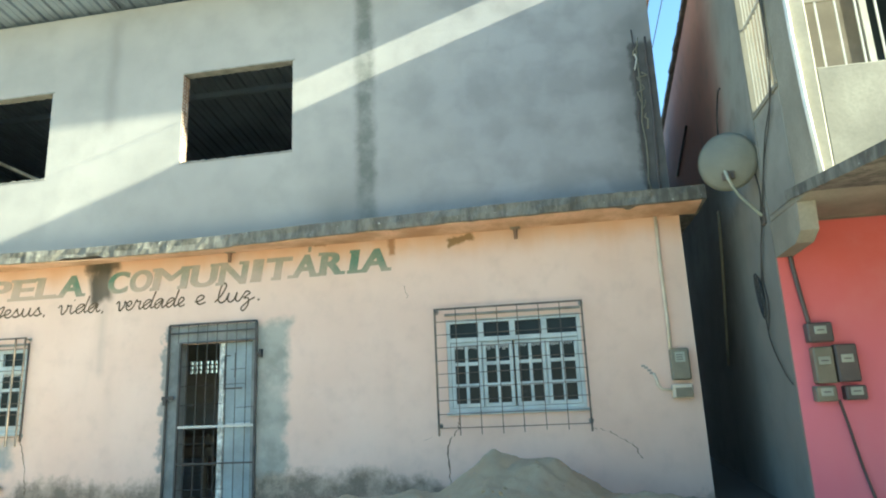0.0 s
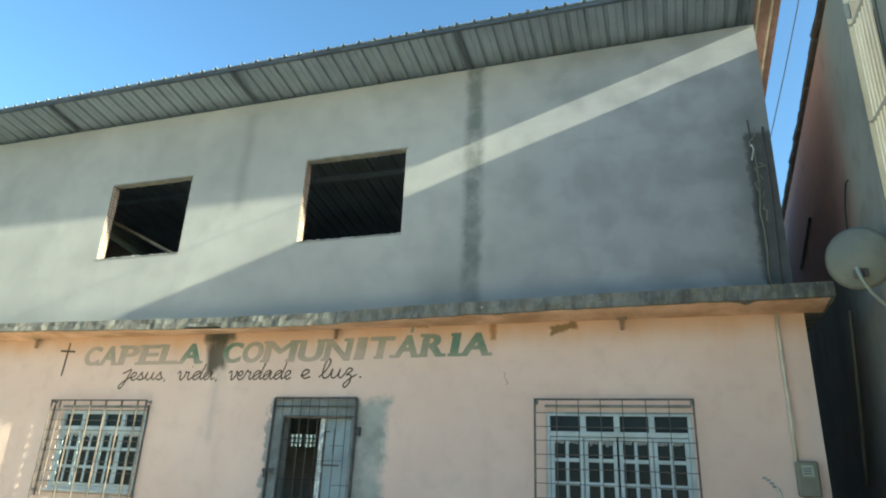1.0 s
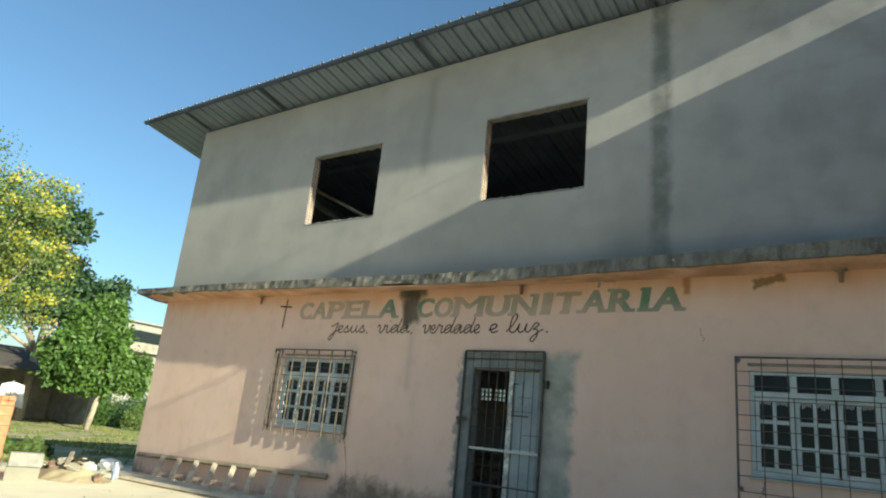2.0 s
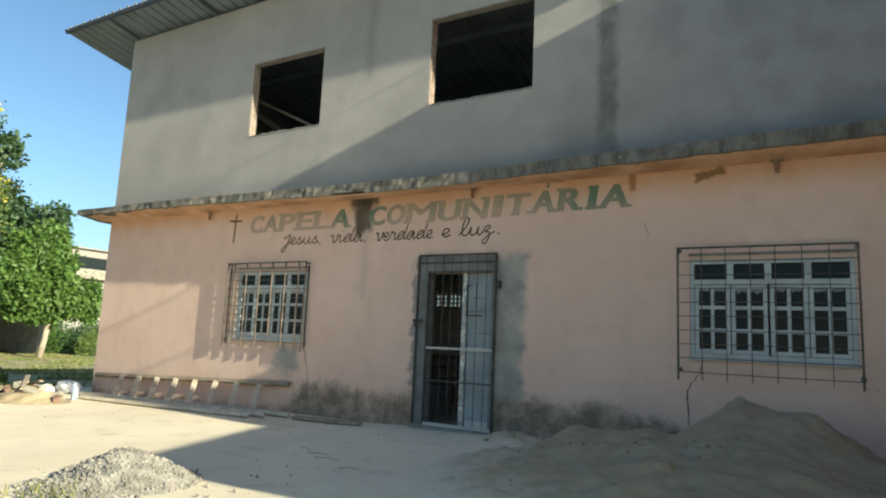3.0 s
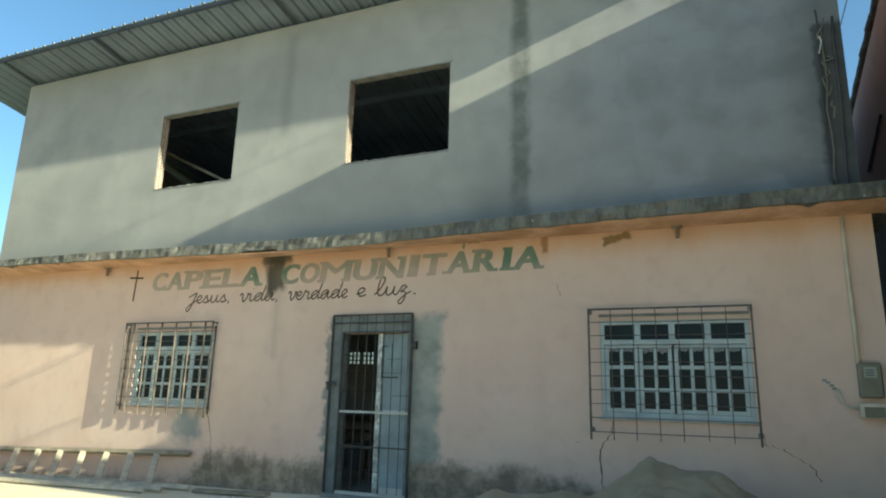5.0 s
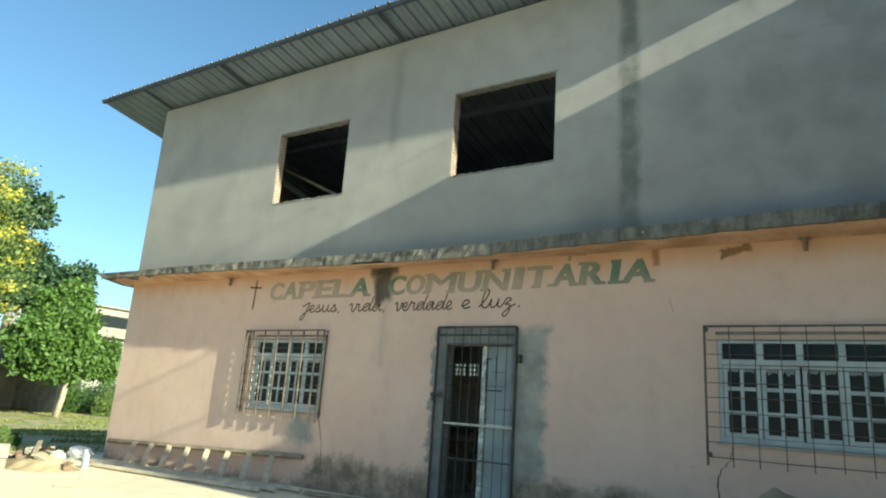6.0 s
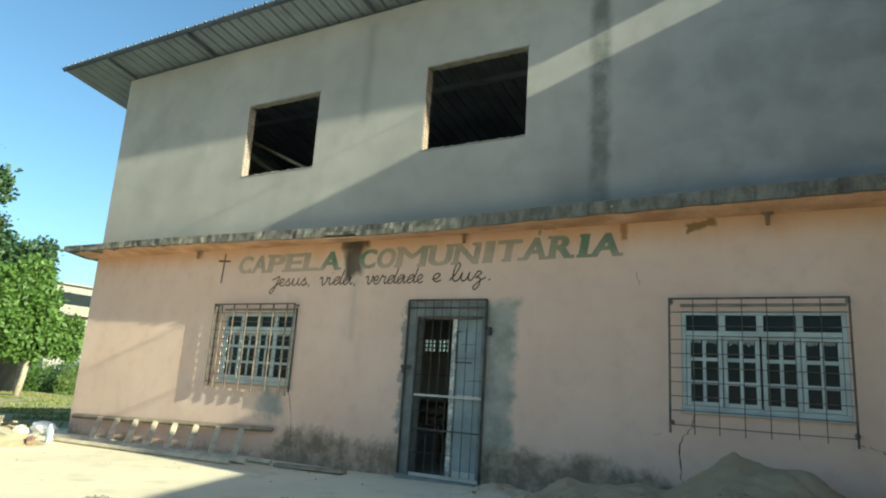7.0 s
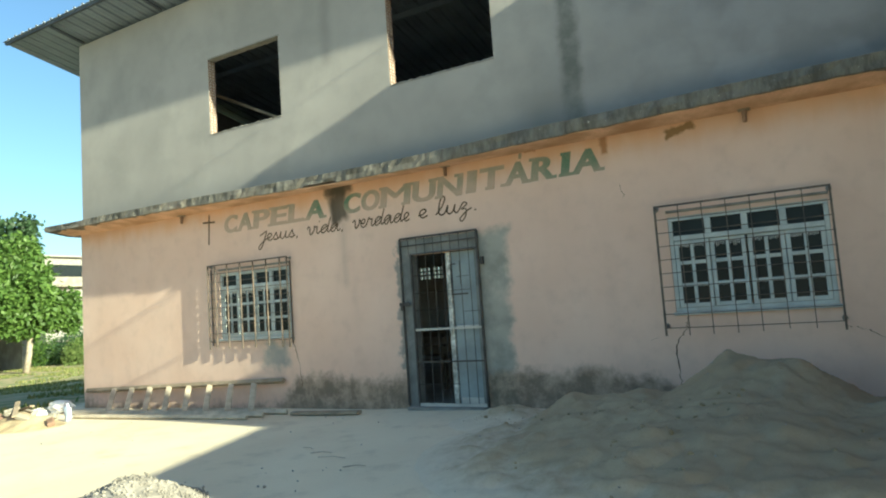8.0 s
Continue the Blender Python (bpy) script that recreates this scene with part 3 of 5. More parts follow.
# exposed hollow bricks in the reveals of the upper openings
def clay_block(w, d, h, holes_u=2, holes_v=3):
    """A hollow clay block, open at one end."""
    bm = B()
    t = 0.014
    box(bm, 0, w, 0, d, 0, t), box(bm, 0, w, 0, d, h - t, h)
    box(bm, 0, w, 0, t, t, h - t), box(bm, 0, w, d - t, d, t, h - t)
    for i in range(1, holes_u):
        y = d * i / holes_u
        box(bm, 0, w, y - t / 2, y + t / 2, t, h - t)
    for j in range(1, holes_v):
        z = h * j / holes_v
        box(bm, 0, w - 0.004, t, d - t, z - t / 2, z + t / 2)
    box(bm, 0.0, 0.02, t, d - t, t, h - t)
    return bm


proto = {}
for op in (UW1, UW2):
    lining = thing("window_reveal", (op[0], 0.0, op[2]), "bare hollow clay bricks lining an unfinished window opening", "window reveal", "unfinished openings", "structure")
    nb = 7
    hh = (op[3] - op[2]) / nb
    if "b" not in proto:
        ob = part("brick", clay_block(0.05, 0.136, hh - 0.018), M_BRICKPALE, None)
        proto["b"] = ob.data
        bpy.data.objects.remove(ob)
    for i in range(nb):
        ob = new("brick", proto["b"])
        ob.parent = lining
        ob.location = (-0.044 + rnd.uniform(0, 0.008), 0.006, i * hh + 0.012)
    bm = B()
    box(bm, op[0], op[1] + 0.03, -0.008, 0.13, op[3] - 0.02, op[3] + 0.004, 0.004)
    part("lintel_board", bm, M_MORTAR, lining, "rough cement lintel edge")
    bm = B()
    for i in range(30):
        x = op[0] + (op[1] - op[0]) * (i + 0.5) / 30
        box(bm, x - 0.03, x + 0.03, -0.006, 0.14, op[2] - 0.01, op[2] + rnd.uniform(0.006, 0.022))
    part("rough_sill", bm, M_MORTAR, lining, "rough mortar sill")


# ---- ground-floor windows ----
def casement_window(name, w, label):
    """A wooden window: a row of four lights above, four leaves of six panes below."""
    x0, x1, z0, z1 = w
    win = thing(name, (x0, 0.03, z0), label, "window", kind="structure")
    f, mid = 0.045, z1 - 0.215
    y0, y1 = 0.015, 0.085
    bm = B()
    box(bm, x0, x1, y0, y1, z1 - f, z1, 0.004), box(bm, x0, x1, y0, y1, z0, z0 + f, 0.004)
    box(bm, x0, x0 + f, y0, y1, z0 + f, z1 - f, 0.004), box(bm, x1 - f, x1, y0, y1, z0 + f, z1 - f, 0.004)
    box(bm, x0 + f, x1 - f, y0 - 0.008, y1, mid - 0.055, mid, 0.004)
    part("window_frame", bm, M_BLUE, win)
    step = (x1 - x0 - 2 * f) / 4
    for i in range(4):
        a = x0 + f + i * step
        if i:
            bm = B()
            box(bm, a - 0.033, a + 0.033, y0 - 0.003, y1 - 0.01, mid, z1 - f, 0.004)
            part("mullion", bm, M_BLUE, win)
        bm = B()
        box(bm, a, a + step, 0.055, 0.06, mid - 0.005, z1 - f + 0.005)
        part("pane", bm, M_GLASS, win, "dark dusty glass pane")
        # leaf
        g = 0.004
        la, lb, lz0, lz1 = a + (0.011 if i == 2 else g), a + step - (0.011 if i == 1 else g), z0 + f + g, mid - 0.055 - g
        leaf_y = 0.02 + (0.012 if i in (1, 2) else 0)
        bm = B()
        s = 0.042
        box(bm, la, la + s, leaf_y, leaf_y + 0.035, lz0, lz1, 0.003), box(bm, lb - s, lb, leaf_y, leaf_y + 0.035, lz0, lz1, 0.003)
        box(bm, la + s, lb - s, leaf_y, leaf_y + 0.035, lz1 - s, lz1, 0.003), box(bm, la + s, lb - s, leaf_y, leaf_y + 0.035, lz0, lz0 + s, 0.003)
        cx = (la + lb) / 2
        box(bm, cx - 0.018, cx + 0.018, leaf_y + 0.002, leaf_y + 0.033, lz0 + s, lz1 - s, 0.003)
        for j in (1, 2):
            zz = lz0 + (lz1 - lz0) * j / 3
            box(bm, la + s, cx - 0.018, leaf_y + 0.003, leaf_y + 0.032, zz - 0.02, zz + 0.02, 0.003)
            box(bm, cx + 0.018, lb - s, leaf_y + 0.003, leaf_y + 0.032, zz - 0.02, zz + 0.02, 0.003)
        leaf = part("casement", bm, M_BLUE, win, "blue-grey painted wooden casement")
        for j in range(3):
            for ca, cb in ((la + s, cx - 0.018), (cx + 0.018, lb - s)):
                za, zb = lz0 + (lz1 - lz0) * j / 3 + 0.018, lz0 + (lz1 - lz0) * (j + 1) / 3 - 0.018
                bm = B()
                box(bm, ca - 0.003, cb + 0.003, leaf_y + 0.015, leaf_y + 0.019, za, zb)
                part("pane", bm, M_GLASS, leaf)
    # worn comb of putty along the tops of the upper panes
    bm = B()
    for i in range(8):
        a = x0 + f + (i // 2) * step + (0.05 if i % 2 == 0 else step / 2 + 0.02)
        for j in range(6):
            xx = a + j * 0.018
            d = 0.02 + 0.035 * rnd.random() * (1 if i < 4 else 0.4)
            box(bm, xx, xx + 0.008, 0.028, 0.034, mid - 0.105 - d, mid - 0.10)
    part("curtain_fringe", bm, M_WHITE, win, "white curtain fringe behind the panes")
    # rough lintel strip above
    bm = B()
    box(bm, x0 - 0.01, x1 + 0.01, -0.02, 0.02, z1 + 0.045, z1 + 0.075, 0.006)
    part("lintel_strip", bm, M_MORTAR, win)
    bm = B()
    box(bm, x0 - 0.02, x1 + 0.02, -0.035, 0.02, z0 - 0.035, z0 - 0.002, 0.006)
    part("window_sill", bm, M_BLUE, win)
    return win


casement_window("window_1", WIN_S, "blue-grey wooden window with small dark panes behind bars")
casement_window("window_2", WIN_B, "blue-grey wooden window with four glazed casements behind bars")


def grille(label, x0, x1, z0, z1, out, bars, nh, wide, deep, prong, thin, flat=False):
    """A welded bar cage standing off the wall; flat: its bars are strips set edge-on."""
    g = thing("window_grille", (x0, -out, z0), label, "window grille", "window grilles")
    top = B()
    box(top, x0 - 0.01, x1 + 0.01, -out - 0.012, -out + 0.012, z1 - 0.012, z1 + 0.008)
    part("top_rail", top, M_STEEL, g)
    for x in (x0, x1):
        bm = B()
        h = 0.006 if flat else 0.01
        box(bm, x - h, x + h, -out - 0.012, -out + 0.012, z0 - prong, z1 - 0.012)
        part("side_rail", bm, M_STEEL, g)
        for z in (z0 + 0.02, z1 - 0.02):
            bm = B()
            box(bm, x - 0.008, x + 0.008, -out + 0.012, 0.03, z - 0.008, z + 0.008)
            part("wall_stay", bm, M_STEEL, g)
            bm = B()
            bmesh.ops.create_icosphere(bm, subdivisions=2, radius=0.026)
            for v in bm.verts:
                v.co *= 1 + 0.5 * noise.noise(v.co * 20 + Vector((x, z, 0)))
                v.co = Vector((v.co.x + x, v.co.y * 0.4 - 0.005, v.co.z * 1.2 + z))
            part("cement_anchor", bm, M_MORTAR, g, "dab of grey cement")
    for x in bars:
        x += rnd.uniform(-0.006, 0.006)
        bm = B()
        box(bm, x - wide / 2, x + wide / 2, -out - deep / 2, -out + deep / 2, z0 - prong * rnd.uniform(0.6, 1.0), z1 - 0.012)
        part("upright_bar", bm, M_STEEL, g)
    for j in range(nh):
        z = z0 + (z1 - z0) * j / nh
        bm = B()
        if flat:
            box(bm, x0 - 0.012, x1 + 0.012, -out + deep / 2 + 0.001, -out + deep * 1.6, z - thin, z + thin)
        else:
            sag = rnd.uniform(-0.008, 0.008)
            tube(bm, ((x0 - 0.015, -out + deep * 0.3, z), ((x0 + x1) / 2, -out + deep * 0.3, z + sag), (x1 + 0.015, -out + deep * 0.3, z)), thin, 6)
        part("cross_bar", bm, M_STEEL, g)
    if flat:
        for x in (x0, x1):
            bm = B()
            box(bm, x - 0.005, x + 0.005, -0.028, -0.004, z0 - prong * 0.5, z1 - 0.06)
            part("rear_bar", bm, M_STEEL, g)
    return g


grille("thin rusty steel bar grille standing off the window", 3.395, 5.085, 0.915, 2.262, 0.12, [3.395 + 1.69 * i / 7 for i in range(1, 7)], 9, 0.009, 0.009, 0.085, 0.0045)
grille("rusty steel strip cage over the small window", -3.83, -2.1, 0.99, 2.25, 0.085, (-3.66, -3.385, -3.095, -2.81, -2.53, -2.245), 9, 0.010, 0.026, 0.12, 0.004, True)

# ---- door ----
door = thing("door_1", (0.04, 0.05, 0), "grey-blue door, one leaf open behind a barred gate", "door", kind="structure")
bm = B()
for a in ((-0.06, 0.10, -0.012, 0.12, 0.0, 2.27), (1.06, 1.13, -0.012, 0.12, 0.0, 2.27), (0.10, 1.06, -0.012, 0.12, 2.05, 2.27)):
    box(bm, *a)
part("door_surround", bm, M_SURROUND, door, "rough grey cement surround")
bm = B()
box(bm, 0.68, 1.055, 0.05, 0.085, 0.03, 2.04, 0.004)
leaf = part("closed_leaf", bm, M_DOOR, door, "grey-blue painted sheet door leaf")
bm = B()
box(bm, 0.71, 1.05, 0.04, 0.052, 1.01, 1.06, 0.003), box(bm, 0.71, 1.05, 0.04, 0.052, 0.04, 0.12, 0.003)
part("door_rail", bm, M_WHITE, leaf, "worn white rail")
# pale strip stands in for the daylight gap beside the closed leaf
bm = B()
box(bm, 0.61, 0.675, 0.03, 0.09, 0.03, 2.04, 0.003)
part("door_edge", bm, M_GAP, door, "pale mottled strip in place of the bright gap beside the leaf")
gate = thing("barred_gate", (-0.05, -0.04, 0), "dark steel barred gate closed over the chapel door", "gate")
GX0, GX1, GZ0, GZ1, GY = -0.05, 1.13, 0.02, 2.285, -0.045
for x in (GX0, 0.115, GX1):
    bm = B()
    box(bm, x - 0.012, x + 0.012, GY - 0.012, GY + 0.012, GZ0 if x != 0.115 else 0.0, GZ1 if x != 0.115 else 2.06)
    part("stile", bm, M_GATE, gate)
for z, w in ((GZ1, 0.012), (2.18, 0.008), (2.055, 0.008), (1.03, 0.014), (0.60, 0.009), (0.035, 0.02)):
    bm = B()
    box(bm, GX0 if z > 2.1 else 0.115, GX1, GY - 0.01, GY + 0.01, z - w, z + w)
    part("rail", bm, M_GATE if w < 0.014 else M_BARWHITE, gate, "" if w < 0.014 else "worn light-painted rail")
for i in range(1, 9):
    x = GX0 + (GX1 - GX0) * i / 9
    bm = B()
    tube(bm, ((x, GY, GZ0 + 0.02 if x > 0.115 else 2.05), (x + rnd.uniform(-0.006, 0.006), GY, 1.1), (x, GY, GZ1)) if x > 0.115 else ((x, GY, 2.05), (x, GY, GZ1)), 0.0046, 6)
    part("bar", bm, M_GATE, gate)
for z, a, b in ((1.76, 0.115, 0.62), (1.52, 0.115, 1.0), (1.29, 0.115, 0.70), (1.24, 0.88, 1.13), (0.83, 0.115, 0.62), (0.30, 0.115, 0.75), (1.7, 0.8, 1.0)):
    bm = B()
    tube(bm, ((a, GY + 0.007, z), (b, GY + 0.007, z + 0.006)), 0.0034, 6)
    part("thin_cross_bar", bm, M_GATE, gate)
bm = B()
for a in ((0.72, 0.96, 1.46, 1.48), (0.72, 0.735, 1.48, 1.86), (0.72, 0.80, 1.86, 1.875), (0.86, 0.875, 1.6, 1.9)):
    box(bm, a[0], a[1], GY - 0.016, GY - 0.008, a[2], a[3])
part("lock_plate_frame", bm, M_GATE, gate)
bm = B()
box(bm, -0.1, 0.06, GY - 0.03, GY - 0.012, 1.36, 1.41, 0.004), box(bm, -0.075, -0.03, GY - 0.045, GY - 0.03, 1.3, 1.4, 0.006)
part("latch", bm, M_GATE, gate, "dark latch with padlock")
bm = B()
box(bm, GX1 + 0.005, GX1 + 0.06, GY - 0.01, 0.02, 1.86, 1.9, 0.003), box(bm, GX1 + 0.04, GX1 + 0.07, GY - 0.02, 0.0, 1.83, 1.93, 0.003)
part("hinge", bm, M_GATE, gate, "dark hinge lug")
bm = B()
box(bm, -0.02, 1.12, -0.16, 0.0, -0.1, 0.015, 0.01)
tagged(part("door_step", bm, M_MORTAR), "low cement door sill", "sill", kind="structure")

# ---- benches in the hall, seen through the open leaf ----
def pew(x, y, w):
    p = thing("pew", (x, y, 0), "plain brown wooden pew standing in the dim hall", "pew", "pews")
    bm = B()
    box(bm, x, x + w, y, y + 0.36, 0.42, 0.45, 0.006)
    part("seat", bm, M_WOOD, p)
    for z in (0.56, 0.72):
        bm = B()
        box(bm, x, x + w, y - 0.03, y - 0.002, z, z + 0.12, 0.006)
        part("back_slat", bm, M_WOOD, p)
    for u in (x + 0.1, x + w - 0.16):
        bm = B()
        box(bm, u, u + 0.06, y + 0.001, y + 0.05, -0.01, 0.86, 0.004), box(bm, u, u + 0.06, y + 0.28, y + 0.34, -0.01, 0.418, 0.004)
        part("leg", bm, M_WOOD, p)


for x, y in ((-2.9, 1.6), (-3.6, 3.0), (-4.3, 4.4)):
    pew(x, y, 2.6)

# ---- painted lettering ----
def glyph(ch, size, shear, bold):
    cu = bpy.data.curves.new("glyph", "FONT")
    cu.body, cu.size, cu.shear, cu.offset, cu.extrude = ch, size, shear, bold, 0.0015
    ob = new("glyph", cu)
    bpy.context.view_layer.update()
    me = bpy.data.meshes.new_from_object(ob.evaluated_get(bpy.context.evaluated_depsgraph_get()))
    bpy.data.objects.remove(ob)
    bpy.data.curves.remove(cu)
    return me


def letter(ch, x0, x1, z0, height, material, parent, shear, bold, serifs=()):
    """One painted letter, fitted between x0 and x1 on the wall, with slab serifs given as (place along, top or foot)."""
    base = ch.replace("Á", "A")
    me = glyph(base, 1.0, 0.0, bold)
    bm = B()
    bm.from_mesh(me)
    bpy.data.meshes.remove(me)
    lo = [min(v.co[i] for v in bm.verts) for i in (0, 1)]
    hi = [max(v.co[i] for v in bm.verts) for i in (0, 1)]
    sx, sz = (x1 - x0) * 0.86 / (hi[0] - lo[0]), height / (hi[1] - lo[1])
    for v in bm.verts:
        u, w = (v.co.x - lo[0]) * sx, (v.co.y - lo[1]) * sz
        v.co = Vector((u, -v.co.z - 0.003, w))
    wide = (x1 - x0) * 0.86
    src = list(bm.faces)
    for k, du in ((1, 0.011), (2, 0.022)) if ch not in "MN" else ((1, 0.012), (2, 0.024), (3, 0.036)):
        g = bmesh.ops.duplicate(bm, geom=src)
        bmesh.ops.translate(bm, verts=[v for v in g["geom"] if isinstance(v, bmesh.types.BMVert)], vec=(du, -0.0004 * k, 0))
    for u, side in serifs:
        c = u * wide
        z = 0.0 if side == 0 else height - 0.035
        box(bm, c - 0.066, c + 0.066, -0.0042 + 0.0003 * (len(parent.children) % 3), -0.003, z, z + 0.04)
    if ch == "Á":
        box(bm, wide * 0.5 - 0.02, wide * 0.5 + 0.02, -0.0045, -0.003, height + 0.03, height + 0.1, 0, Matrix.Translation((0.03, 0, 0)))
    for v in bm.verts:
        v.co = Vector((x0 + v.co.x + shear * v.co.z, v.co.y, z0 + v.co.z))
    return part("letter", bm, material, parent)


sign = thing("painted_sign", (-3.5, -0.002, 2.76), "faded green slab-serif lettering painted on the pink wall", "lettering")
SERIF = {"A": ((0.04, 0), (0.96, 0)), "Á": ((0.04, 0), (0.96, 0)), "P": ((0.12, 0), (0.06, 1)), "E": ((0.06, 1), (0.06, 0)), "L": ((0.1, 1), (0.08, 0)),
         "M": ((0.08, 0), (0.92, 0), (0.06, 1), (0.94, 1)), "U": ((0.1, 1), (0.9, 1)), "N": ((0.1, 0), (0.08, 1), (0.9, 1)), "I": ((0.5, 0), (0.5, 1)),
         "T": ((0.5, 0),), "R": ((0.12, 0), (0.92, 0), (0.08, 1)), "C": (), "O": ()}
for word, stops in (("CAPELA", (-3.5, -3.19, -2.84, -2.47, -2.1, -1.76, -1.33)), ("COMUNITÁRIA", (-1.02, -0.70, -0.36, 0.17, 0.57, 0.97, 1.20, 1.57, 1.93, 2.27, 2.46, 2.86))):
    for ch, a, b in zip(word, stops, stops[1:]):
        pad = 0.05 if ch == "I" else 0.0
        letter(ch, a + pad - 0.01, b - pad, 2.765 + 0.03 * max(0.0, min(1.0, (a - 0.4) / 1.4)), 0.29, M_GREEN, sign, 0.16, 0.0 if ch in "MN" else 0.024, SERIF[ch])

motto = thing("painted_motto", (-2.66, -0.002, 2.53), "thin dark brown handwritten line painted under the sign", "lettering")
SCRIPT = {
    "J": "0,.85 .3,1.05 .75,1.35 .62,.4 .42,-.6 .18,-1.1 .0,-.8 .25,-.3 .85,.3",
    "e": "0,.3 .35,.42 .56,.78 .36,1 .12,.75 .12,.3 .36,0 .72,.2",
    "s": "0,.15 .36,1 .4,.7 .58,.3 .4,0 .12,.12 .4,.05 .75,.25",
    "u": "0,.6 .16,1 .15,.3 .36,0 .62,.3 .74,1 .72,.3 .9,.03 1.08,.25",
    "v": "0,.75 .16,1.02 .3,.85 .36,.2 .52,0 .8,.5 .8,1 .92,.85",
    "i": "0,.7 .2,.92 .2,.3 .36,0 .62,.25",
    "d": "0,.2 .7,.85 .42,1 .1,.6 .16,.1 .45,.05 .78,.6 1.0,1.9 .8,.5 .88,.05 1.08,.2",
    "a": "0,.2 .7,.88 .42,1 .1,.6 .16,.1 .45,.05 .8,.9 .76,.3 .9,.02 1.12,.25",
    "r": "0,.15 .2,.85 .3,1.08 .42,.86 .68,.86 .62,.3 .76,.02 .95,.2",
    "l": "0,.1 .42,.9 .62,1.8 .44,2.1 .24,1.6 .22,.4 .46,0 .76,.25",
    "z": "0,.8 .3,1.05 .6,.85 .22,.36 .55,.3 .6,-.4 .36,-1 .16,-.7 .6,0 1.0,.35",
    ",": ".05,.05 .1,.0 .05,-.22",
    ".": ".12,.04 .2,.08 .26,.04",
}


def glide(pts, n=6):
    """A smooth line through the points."""
    P, out = [Vector(p) for p in pts], []
    for i in range(len(P) - 1):
        a, b, c, d = P[max(i - 1, 0)], P[i], P[i + 1], P[min(i + 2, len(P) - 1)]
        for k in range(n):
            t = k / n
            out.append(0.5 * ((2 * b) + (c - a) * t + (2 * a - 5 * b + 4 * c - d) * t * t + (3 * b - a - 3 * c + d) * t**3))
    return out + [P[-1]]


def brush_word(word, a, b, z0, tall, lean):
    """A word in joined brush script, from a to b along the wall, with small letters of the given height."""
    strokes, pen = [[]], 0.0
    for ch in word:
        pts = [tuple(float(v) for v in p.split(",")) for p in SCRIPT[ch].split()]
        if ch in ",.":
            strokes.append([])
            pen += 0.12
        strokes[-1] += [(pen + u, w) for u, w in pts if not (strokes[-1] and pen + u <= strokes[-1][-1][0] + 0.02 and u == 0)]
        if ch == "i":
            strokes.insert(0, [(pen + 0.36, 1.5), (pen + 0.42, 1.56)])
        pen += max(u for u, w in pts)
    wide = max(u for s_ in strokes for u, w in s_)
    bm = B()
    for s_ in strokes:
        line = [(a + (b - a) * p.x / wide + lean * p.y * tall, 0.0, z0 + p.y * tall) for p in glide([(u, w, 0) for u, w in s_])]
        tube(bm, line, 0.0105, 6)
    for v in bm.verts:
        v.co.y = -0.003 + 0.12 * v.co.y
    part("word", bm, M_BROWN, motto)


for word, a, b, z0, tall in (("Jesus,", -2.72, -1.93, 2.545, 0.112), ("vida,", -1.74, -1.06, 2.54, 0.118), ("verdade", -0.88, 0.11, 2.535, 0.118), ("e", 0.25, 0.40, 2.545, 0.115), ("luz.", 0.53, 1.14, 2.545, 0.118)):
    brush_word(word, a, b, z0, tall, 0.18)
cross = thing("painted_cross", (-3.86, -0.002, 2.62), "thin dark brown cross painted on the wall", "painted cross")
bm = B()
lean = Matrix.Translation((-3.87, -0.003, 2.62)) @ Matrix.Rotation(radians(3.5), 4, "Y")
box(bm, -0.014, 0.014, -0.001, 0.001, 0, 0.5, 0, lean), box(bm, -0.15, -0.014, -0.001, 0.001, 0.36, 0.39, 0, lean), box(bm, 0.014, 0.14, -0.001, 0.001, 0.36, 0.39, 0, lean)
part("cross_stroke", bm, M_BROWN, cross)


# ---- small fittings on the chapel front ----
def lamp_stub(x):
    s = thing("lamp_holder", (x, -0.06, 3.2), "small empty corroded lamp holder under the ledge", "lamp holder", "lamp holders")
    bm = B()
    tube(bm, ((x, -0.06, 3.19), (x, -0.06, 3.14), (x, -0.06, 3.135), (x, -0.06, 3.05)), 0.03, 10, 0.022)
    part("socket", bm, M_BRICKPALE, s)
    bm = B()
    box(bm, x - 0.06, x + 0.06, -0.1, -0.02, 3.172, 3.19, 0.004)
    part("mount_plate", bm, M_WOOD, s)


for x in (-4.46, 0.75, 4.4):
    lamp_stub(x)


def crack(pts, w=0.007):
    bm = B()
    prev = None
    full = []
    for p, q in zip(pts, pts[1:]):
        for i in range(6):
            full.append(Vector(p).lerp(Vector(q), i / 6) + Vector((rnd.uniform(-0.018, 0.018), rnd.uniform(-0.01, 0.01))))
    for i, p in enumerate(full):
        ww = w * rnd.uniform(0.4, 1.2)
        cur = (bm.verts.new((p.x - ww, -0.0025, p.y)), bm.verts.new((p.x + ww, -0.0025, p.y + ww * 0.3)))
        if prev:
            bm.faces.new((prev[0], prev[1], cur[1], cur[0]))
        prev = cur
    tagged(part("wall_crack", bm, M_BROWN), "dark jagged crack in the pink plaster", "crack", "plaster cracks", "structure")


crack(((3.62, 1.03), (3.6, 0.9), (3.48, 0.75), (3.47, 0.55), (3.49, 0.35), (3.47, 0.2)))
crack(((5.1, 0.86), (5.3, 0.8), (5.5, 0.68), (5.62, 0.5)), 0.005)
crack(((-2.1, 0.92), (-2.02, 0.7), (-1.98, 0.4), (-1.97, 0.25)), 0.006)
crack(((3.02, 2.6), (3.05, 2.4)), 0.004)
crack(((3.2, 0.78), (3.3, 0.82)), 0.005)

